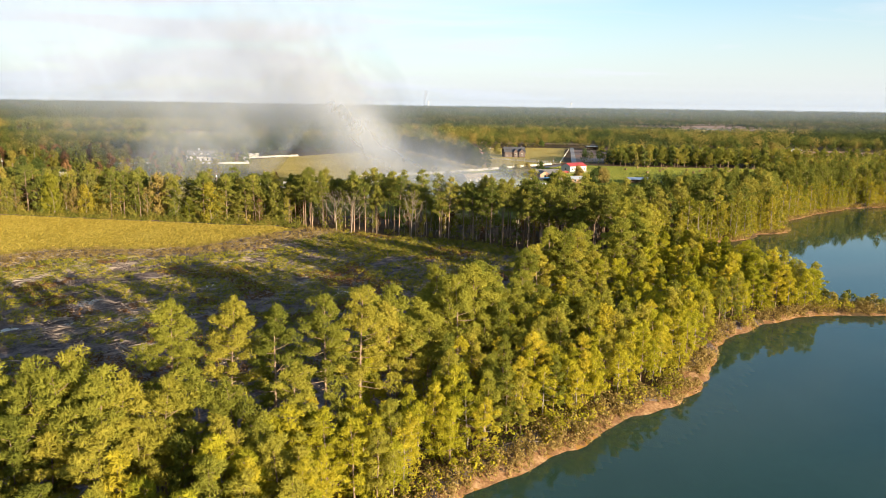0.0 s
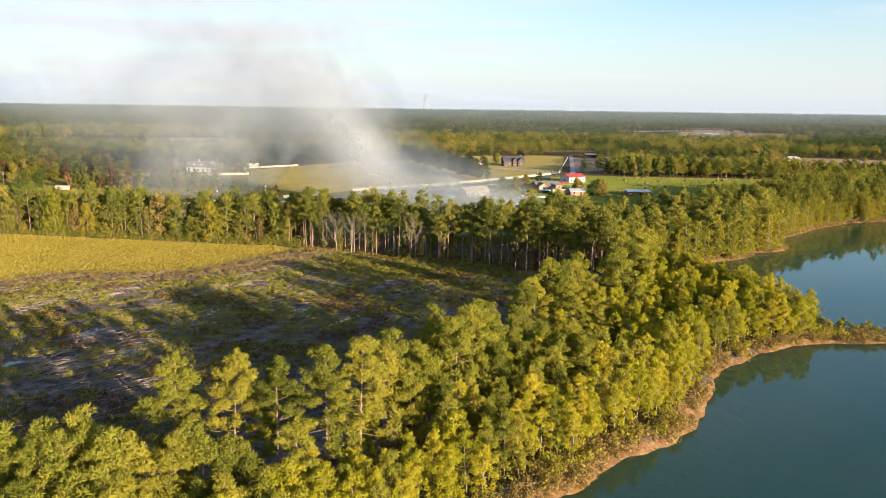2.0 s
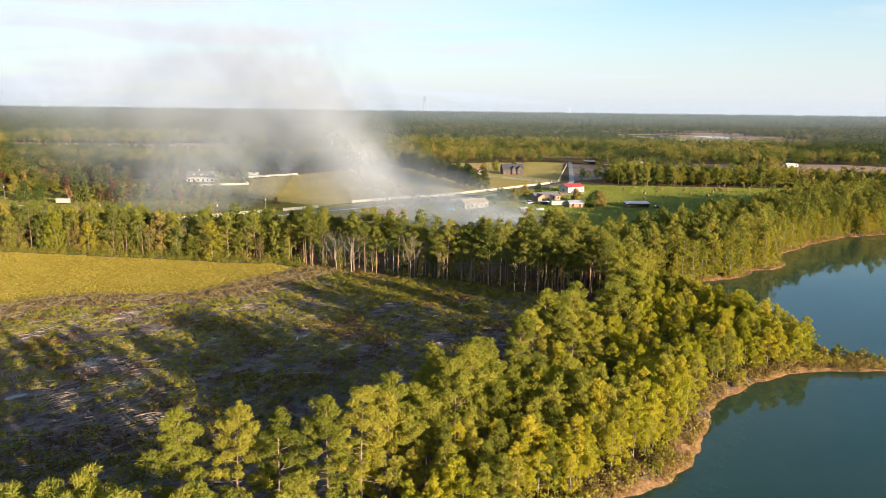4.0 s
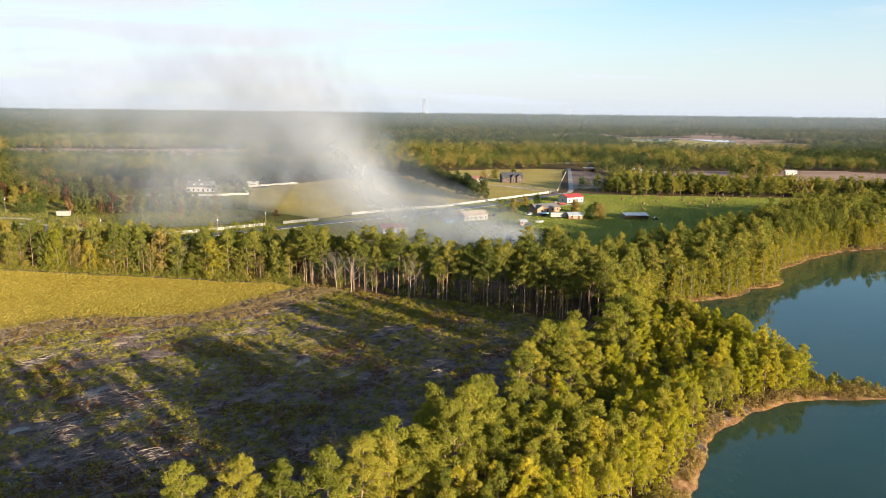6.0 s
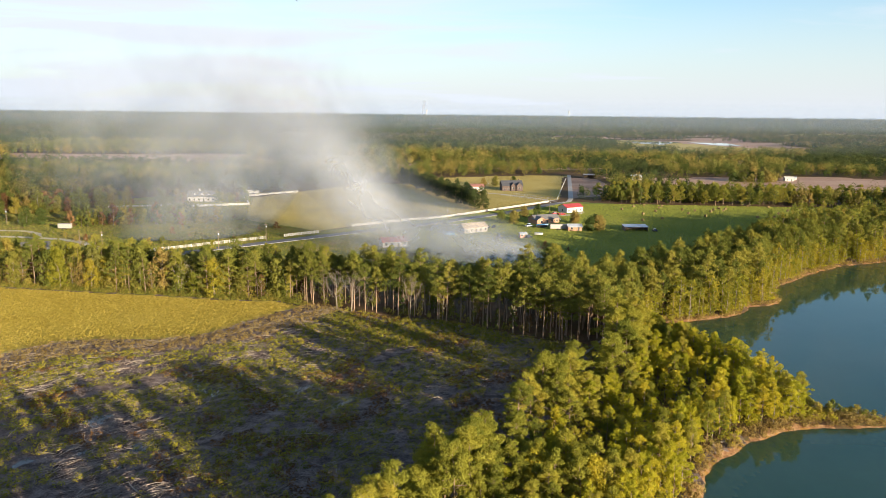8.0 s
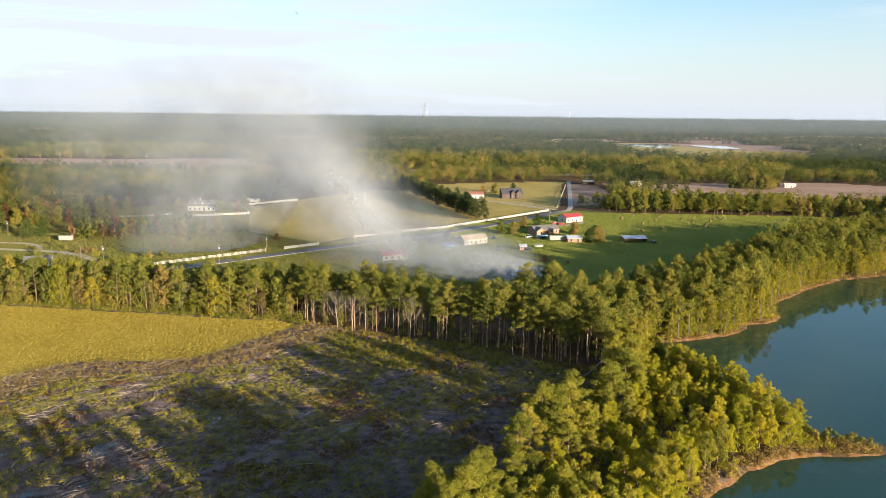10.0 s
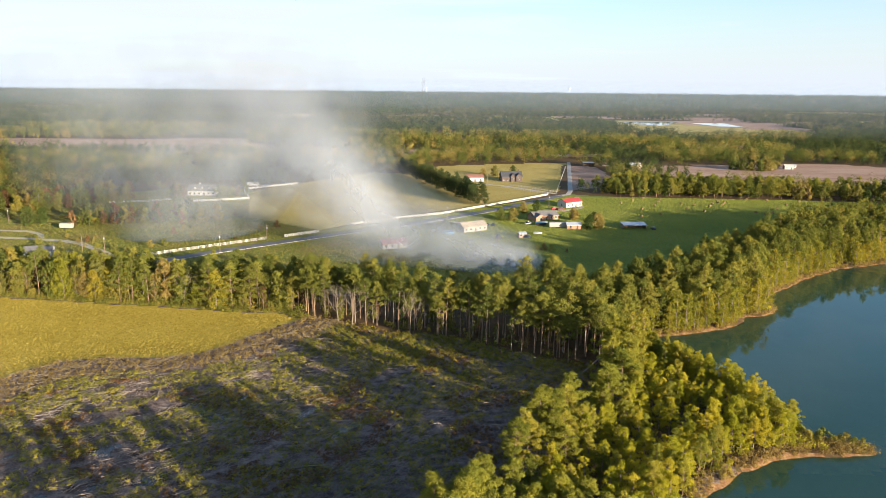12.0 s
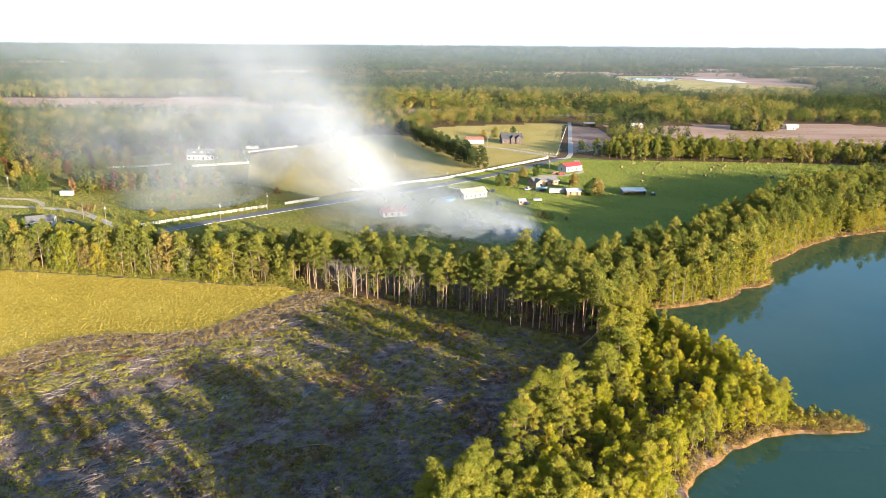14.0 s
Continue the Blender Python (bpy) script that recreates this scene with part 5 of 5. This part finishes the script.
def clump_stuff(name, pts, wide, tall, count, leaf, mat, label, category):
    """Low plants as one object: leafy clumps resting on the ground."""
    z = land(pts[:, 0], pts[:, 1])
    n = len(pts)
    s = 0.55 + 0.9 * rs.rand(n, 1)
    r = np.concatenate([wide * s * (0.8 + 0.5 * rs.rand(n, 1)), wide * s * (0.8 + 0.5 * rs.rand(n, 1)), tall * s], 1)
    c = np.stack([pts[:, 0], pts[:, 1], z + r[:, 2] * 0.55], 1)
    v = clouds(rs, c, r, count, leaf)
    me = np_mesh(name, v, tri_rows(v), [mat], tint=np.repeat(0.001 + 0.998 * rs.rand(n), 3 * count))
    return tagged(new(name, me), label, category, kind="stuff")


CLEARING = [(-230, 60), (60, 60), (60, 250), (-230, 250)]
q = scatter(CLEARING, 1.05, rs, in_clearing)
q = q[rs.rand(len(q)) < 0.8]
u, w = along(q)
edge_field, edge_north = away(q[:, 0], q[:, 1], FIELD), away(q[:, 0], q[:, 1], NORTH_LINE)
green = 0.62 * vnoise(u * 0.5, w, 3.0, 2) + 0.38 * vnoise(u * 0.6, w, 16.0, 2) + 0.16 * np.exp(-edge_north / 22) - 0.05
dry_band = edge_field < 9 + 12 * vnoise(q[:, 0], q[:, 1], 20, 2)
clump_stuff("weeds", q[(green > 0.385) & ~dry_band], 0.68, 0.55, 38, 0.2, BRUSH, "yellow-green weeds in rows over the cleared land", "weeds")
clump_stuff("dry_weeds", q[dry_band & (rs.rand(len(q)) < 0.85)], 0.6, 0.75, 40, 0.19, DRYBRUSH, "tall dry golden weeds along the crop edge", "weeds")
north_band = (edge_north < 26) & ~dry_band & (vnoise(q[:, 0], q[:, 1], 8, 2) > 0.5)
clump_stuff("bushes", q[north_band], 0.7, 0.7, 30, 0.27, BROAD, "green bushes below the tree line", "bushes")
rusty = (vnoise(q[:, 0] + 300, q[:, 1], 9, 3) > 0.60) & ~dry_band
clump_stuff("brown_bracken", q[rusty], 0.6, 0.4, 18, 0.3, RUST, "brown dead bracken on the cleared land", "bracken")


def build_slash(name, count, long_lo, long_hi, r_lo, r_hi, mat, label, bias):
    """Logging slash: thin limbs lying on the ground, mostly along the windrows."""
    pts = np.stack([-230 + 290 * rs.rand(count * 3), 60 + 190 * rs.rand(count * 3)], 1)
    pts = pts[in_clearing(pts)]
    uu, ww = along(pts)
    heap = vnoise(uu * 0.3 + 90, ww, 6.0, 2)
    pts = pts[heap > 0.45][:count]
    z = land(pts[:, 0], pts[:, 1])
    pieces = []
    for (x, y), zz in zip(pts, z):
        an = ROW_TURN + rs.normal() * bias
        length = long_lo + (long_hi - long_lo) * rs.rand() ** 2
        r = r_lo + (r_hi - r_lo) * rs.rand()
        d = np.array([math.cos(an), math.sin(an), 0.05 * rs.normal()]) * length / 2
        c = np.array([x, y, zz + r + 0.1 * rs.rand()])
        bend = np.array([0, 0, 0.03 * length * rs.rand()]) + np.array([-d[1], d[0], 0]) * 0.12 * rs.normal()
        pieces.append(tube([c - d, c + bend, c + d], [r, r * 0.85, r * 0.5], 3))
    v, f = join(pieces)
    tagged(new(name, np_mesh(name, v, f, [mat])), label, "logging slash", kind="stuff")


build_slash("slash", 13000, 0.8, 6.0, 0.025, 0.07, DEADWOOD, "pale limbs of logging slash strewn in rows", 0.5)
q2 = np.stack([-200 + 260 * rs.rand(260000), 62 + 180 * rs.rand(260000)], 1)
q2 = q2[in_clearing(q2)]
u2, w2 = along(q2)
q2 = q2[vnoise(u2 * 0.35 + 40, w2, 5.0, 3) > 0.43]
chips = clouds(rs, np.stack([q2[:, 0], q2[:, 1], land(q2[:, 0], q2[:, 1]) + 0.04], 1), np.full((len(q2), 3), 0.05), 1, 0.30, 0.2)[:, :3]
tagged(new("bark_litter", np_mesh("bark_litter", chips, tri_rows(chips), [CHIPS])), "bark, chips and twigs littering the cleared soil", "litter", kind="stuff")


def log_thing():
    v, f = tube([(-3.2, 0, 0.16), (-1, 0.12, 0.17), (1.2, 0.02, 0.15), (3.2, -0.2, 0.12)], [0.17, 0.16, 0.13, 0.08], 7)
    caps = np.array([(0, k, k + 1) for k in range(1, 6)] + [(21, 21 + k + 1, 21 + k) for k in range(1, 6)])
    top = new("log", np_mesh("log", v, np.concatenate([f, caps]), [DEADWOOD], smooth=False))
    return tagged(top, "pale felled log lying in the clearing", "log", "felled logs")


LOG = log_thing()
spots = scatter(CLEARING, 13, rs, in_clearing)
spots = spots[(spots[:, 0] > -120)][:90]
for k, (x, y) in enumerate(spots):
    m = pose(x, y, land_at(x, y) + 0.08, 0, 0, math.degrees(ROW_TURN) + 30 * rs.normal())
    ob = copy_thing(LOG, m) if k else LOG
    ob.matrix_world = m @ Matrix.Scale(0.3 + 0.45 * rs.rand(), 4)
v, f = tube([(38, 178, 0.1), (42, 181, 2.2), (46.5, 185, 4.6)], [0.2, 0.16, 0.08], 7)
tagged(new("leaning_log", np_mesh("leaning_log", v, f, [DEADWOOD])), "pale dead trunk leaning into the tree line", "log")


def build_puddles():
    """Standing rain water in the ruts: a level sheet that shows where the ground dips under it."""
    bm = bmesh.new()
    bmesh.ops.create_grid(bm, x_segments=8, y_segments=8, size=0.5, matrix=pose(-58, 133, -0.095, 0, 0, 52) @ Matrix.Diagonal((75, 46, 1, 1)))
    tagged(part("puddle", bm, POOL), "shallow rain puddles between the windrows", "puddle", kind="structure")


POOL = water("rain_water", (0.03, 0.04, 0.045))
build_puddles()

q = np.stack([-240 + 285 * rs.rand(9000), 180 + 90 * rs.rand(9000)], 1)
q = q[inside(q[:, 0], q[:, 1], NORTH_LINE)]
q = q[(away(q[:, 0], q[:, 1], NORTH_LINE) < 5) & ((q[:, 0] < -45) | (rs.rand(len(q)) < 0.25))]
verge = -200 + 158 * rs.rand(700)
verge = np.stack([verge, np.interp(verge, [-330, -157, -136, -114, -93, -73, -53, -45], [262, 244, 241, 237, 234, 230, 228, 223]) + 0.3 + 2.4 * rs.rand(700)], 1)
clump_stuff("verge_weeds", verge, 0.9, 0.9, 40, 0.3, BROAD, "green weeds on the verge between crop and trees", "weeds")
clump_stuff("hedge_undergrowth", q[:1500], 1.3, 2.0, 60, 0.4, BROAD, "leafy undergrowth at the foot of the tree line", "undergrowth")

# ---- the lake shore ----
q = np.stack([-20 + 350 * rs.rand(260000), 38 + 300 * rs.rand(260000)], 1)
g = lake_gap(q[:, 0], q[:, 1])
reeds = q[(g > 0.1) & (g < 2.0 + 5 * (q[:, 1] < 145) * vnoise(q[:, 0], q[:, 1], 6, 2)) & (vnoise(q[:, 0], q[:, 1], 5, 2) > 0.3)]
clump_stuff("dry_reeds", reeds[:6500], 0.6, 0.85, 26, 0.24, DRYBRUSH, "dry tan brush along the lake bank", "brush")
low = q[(g > 1.5) & (g < 10) & (vnoise(q[:, 0] + 50, q[:, 1], 6, 2) > 0.5)]
clump_stuff("shore_bushes", low[-2200:], 0.7, 0.9, 34, 0.27, YOUNG, "yellow-green bushes under the shore trees", "bushes")
q3 = scatter(STRIP, 1.7, rs, lambda p: (lake_gap(p[:, 0], p[:, 1]) > 3) & (p[:, 1] > 44) & (p[:, 0] > -62))
clump_stuff("strip_undergrowth", q3[rs.rand(len(q3)) < 0.75], 0.9, 1.1, 34, 0.3, PINE, "low green undergrowth beneath the pines of the strip", "undergrowth")
SPIT = [tree_thing("spit_bush", *broad_shape(rs, 3.0, 0.03, 1.5, 16, 24, 0.34, 3, 4), PALE_BARK, BROAD, "small green bush on the narrow spit", "bush", "bushes on the spit") for k in range(2)]
plant(SPIT, [(81, 143), (82.5, 142.5), (84, 142.6), (86, 141), (88, 140.6), (90, 140.5), (91.5, 140), (87, 142), (79.5, 144), (85, 141.6), (89, 140), (80.5, 142.2)], rs, 0.7, 1.25)


# ---- crop: plants proud of the soybean field ----
q = scatter([(-170, 140), (-40, 140), (-40, 250), (-170, 250)], 0.85, rs)
q = q[inside(q[:, 0], q[:, 1], FIELD)]
q = q[away(q[:, 0], q[:, 1], FIELD) > 1.5]
CROP = leaves("soybean_leaves", (0.24, 0.185, 0.033), (0.345, 0.27, 0.05), (0.43, 0.34, 0.09), 0.3, 0.1)
clump_stuff("soybean_plants", q, 0.5, 0.26, 14, 0.24, CROP, "ripe golden soybean plants in close rows", "crop")


# ---- grass that stands in the low sun ----
def turf(name, polys, step, count, tall, mat, label):
    pts = np.concatenate([scatter(p, step, rs) for p in polys])
    pts = pts[(np.abs(pts[:, 0]) < 60 + 0.6 * pts[:, 1]) & (pts[:, 1] > 240)]
    road_line = np.interp(pts[:, 0], [-170, -129, -105, -60, 1, 35, 60, 86], [250, 292, 317, 356, 408, 443, 474, 507])
    pts = pts[np.abs(pts[:, 1] - road_line) > 6.5]
    z = land(pts[:, 0], pts[:, 1])
    n = len(pts)
    r = np.full((n, 3), step * 0.6)
    r[:, 2] = tall * 0.3
    v = clouds(rs, np.stack([pts[:, 0], pts[:, 1], z + tall * 0.4], 1), r, count, tall * 1.5)
    v[:, 3:] = np.repeat(rs.normal(size=(len(v) // 3, 3)) * 0.55, 3, 0) + (0, 0, 0.7)
    tagged(new(name, np_mesh(name, v, tri_rows(v), [mat], tint=np.repeat(0.001 + 0.998 * rs.rand(n), 3 * count))), label, "grass", kind="stuff")


GRASS = leaves("grass_blades", (0.21, 0.245, 0.05), (0.26, 0.28, 0.058), (0.31, 0.31, 0.075), 0.35, 0.03)
STRAW = leaves("hay_stubble", (0.22, 0.175, 0.06), (0.30, 0.24, 0.08), (0.36, 0.30, 0.13), 0.3, 0.03)
ROUGH_GRASS = leaves("rough_grass", (0.15, 0.165, 0.04), (0.20, 0.20, 0.045), (0.27, 0.215, 0.075), 0.35, 0.03)
turf("lawn_grass", [LAWN_E], 1.2, 9, 0.2, GRASS, "short green grass of the farm lawn")
turf("hay_stubble", [HAY_A, HAY_B], 2.0, 4, 0.25, STRAW, "pale mown hay stubble")
turf("pasture_grass", [MEADOW_W, YARD_W], 1.5, 8, 0.24, ROUGH_GRASS, "rough olive pasture grass")


# ---- smoke ----
SMOKE = (0.375, 0.415, 0.485)


def veil_material(name, thick, size, top, reach):
    """Thin smoke: it lets much of the light by, in soft uneven wisps that thin out aloft."""
    k = Mat(name)
    d = k.node("ShaderNodeBsdfDiffuse", 0, Color=SMOKE)
    tr = k.node("ShaderNodeBsdfTranslucent", 0, Color=SMOKE)
    both = k.n.new("ShaderNodeMixShader")
    both.inputs[0].default_value = 0.5
    k.l.new(d, both.inputs[1])
    k.l.new(tr, both.inputs[2])
    wisps = k.ramp(k.noise(1.0 / size, 5, 0.55, None, 0.9), (0.30, 0.34), (0.64, 1.0))
    g = k.n.new("ShaderNodeNewGeometry")
    sp = k.n.new("ShaderNodeSeparateXYZ")
    k.l.new(g.outputs["Position"], sp.inputs[0])
    fade = k.math("SUBTRACT", 1.0, k.math("MULTIPLY", k.math("SUBTRACT", sp.outputs["Z"], top), 1.0 / reach), True)
    body = k.n.new("ShaderNodeAttribute")
    body.attribute_name = "tint"
    dense = k.math("MULTIPLY", k.math("MULTIPLY", wisps, fade), k.math("MULTIPLY", body.outputs["Fac"], thick))
    mist = k.n.new("ShaderNodeMixShader")
    k.l.new(dense, mist.inputs[0])
    k.l.new(k.node("ShaderNodeBsdfTransparent", 0), mist.inputs[1])
    k.l.new(both.outputs[0], mist.inputs[2])
    k.l.new(mist.outputs[0], k.out.inputs[0])
    return k.m


def smoke_skin(axis, share, mat, seed, label):
    """A billowing closed skin round the plume's axis; its smoke is thickest in the middle and thins to the flanks and ends."""
    r = np.random.RandomState(seed)
    ax = np.array(axis, float)
    steps, ring = 140, 72
    t = np.linspace(0, len(ax) - 1, steps)
    c = np.stack([np.interp(t, np.arange(len(ax)), ax[:, i]) for i in range(4)], 1)
    for i in range(4):
        c[:, i] = np.convolve(np.pad(c[:, i], 6, mode="edge"), np.ones(13) / 13, "valid")
    verts, dense = [], []
    ph = r.rand(8) * 6.28
    for i, (x, y, z, rad) in enumerate(c):
        end = math.sin(math.pi * (i + 0.5) / steps)
        a, b = c[max(i - 1, 0)], c[min(i + 1, steps - 1)]
        t3 = Vector((b[0] - a[0], b[1] - a[1], b[2] - a[2])).normalized()
        deep = Vector((0.1, 1.0, 0.0)).normalized()
        side = t3.cross(deep).normalized()
        for j in range(ring):
            an = 2 * math.pi * j / ring
            bump = 1 + 0.07 * math.sin(2 * an + ph[0] + i * 0.11) + 0.05 * math.sin(3 * an + ph[1] - i * 0.17)
            q = rad * share * bump * min(1.0, end * 4)
            p = Vector((x, y, z)) + side * (q * math.cos(an)) + deep * (0.7 * q * math.sin(an))
            verts.append((p.x, p.y, max(0.6, p.z)))
            dense.append(max(0.0, (abs(math.sin(an)) - 0.4) / 0.6) ** 1.4 * min(1.0, end * 3.5))
    faces = [(i * ring + j, i * ring + (j + 1) % ring, (i + 1) * ring + (j + 1) % ring, (i + 1) * ring + j) for i in range(steps - 1) for j in range(ring)]
    tagged(new("smoke", np_mesh("smoke", np.array(verts), faces, [mat], smooth=True, tint=np.array(dense))), label, "smoke", kind="stuff")


# the plume's axis: x, y, z, radius
PLUME = [(48, 284, 3, 7), (34, 288, 4, 11), (18, 294, 6, 14), (0, 302, 9, 17), (-17, 309, 13, 20), (-31, 313, 21, 23), (-42, 315, 33, 26), (-54, 318, 47, 30), (-66, 320, 61, 35), (-77, 322, 76, 38), (-86, 324, 94, 40), (-94, 326, 114, 40), (-102, 328, 136, 38)]
SIDE_VEIL = [(-84, 372, 4, 44), (-100, 374, 18, 60), (-118, 376, 38, 74), (-136, 378, 58, 82), (-152, 380, 82, 86), (-166, 382, 108, 80), (-178, 384, 134, 66)]
for share, thick, size, seed in ((0.7, 0.52, 14, 1), (1.3, 0.44, 18, 2)):
    smoke_skin(PLUME, share, veil_material("smoke_veil", thick, size, 34.0, 66.0), seed, "white smoke plume drifting up from behind the trees")
smoke_skin(SIDE_VEIL, 1.0, veil_material("thin_smoke", 0.46, 40, 36.0, 62.0), 4, "thin veil of smoke drifting beside the plume")
smoke_skin([(-92, 3500, 50, 2), (-90, 3500, 70, 5), (-84, 3500, 95, 9), (-80, 3500, 125, 12)], 1.0, veil_material("far_smoke", 0.5, 30, 100.0, 60.0), 6, "far thread of chimney smoke over the woods")


def build_haze_sheets():
    """Far haze put on as colour: two upright see-through blue sheets across the country, one behind the other, that
    fade out at the ground and above the tree tops.
    """
    k = Mat("haze")
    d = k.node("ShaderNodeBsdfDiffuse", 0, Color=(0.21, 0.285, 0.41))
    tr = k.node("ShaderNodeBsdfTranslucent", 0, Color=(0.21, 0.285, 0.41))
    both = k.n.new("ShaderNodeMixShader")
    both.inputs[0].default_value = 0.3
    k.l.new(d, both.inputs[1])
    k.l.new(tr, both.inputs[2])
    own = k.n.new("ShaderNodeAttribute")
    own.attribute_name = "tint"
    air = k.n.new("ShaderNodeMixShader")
    k.l.new(k.math("MULTIPLY", own.outputs["Fac"], HAZE_SHEET_MIX), air.inputs[0])
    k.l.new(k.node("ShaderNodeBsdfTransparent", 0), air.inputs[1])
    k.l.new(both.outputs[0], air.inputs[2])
    k.l.new(air.outputs[0], k.out.inputs[0])
    # tint grows up each sheet, so farther woods look paler and bluer
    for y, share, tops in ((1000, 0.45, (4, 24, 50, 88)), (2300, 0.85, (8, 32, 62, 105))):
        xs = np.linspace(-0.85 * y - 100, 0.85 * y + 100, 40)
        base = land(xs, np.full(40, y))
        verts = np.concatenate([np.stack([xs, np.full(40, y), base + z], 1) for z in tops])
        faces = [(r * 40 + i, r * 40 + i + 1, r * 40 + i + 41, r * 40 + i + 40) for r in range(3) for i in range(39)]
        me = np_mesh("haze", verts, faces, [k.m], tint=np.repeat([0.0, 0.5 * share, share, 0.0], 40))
        tagged(new("haze", me), "thin blue sheet standing in for haze over the far woods", "haze", kind="stuff")


# how strongly the painted haze colour covers what lies behind
HAZE_SHEET_MIX = 0.34
build_haze_sheets()
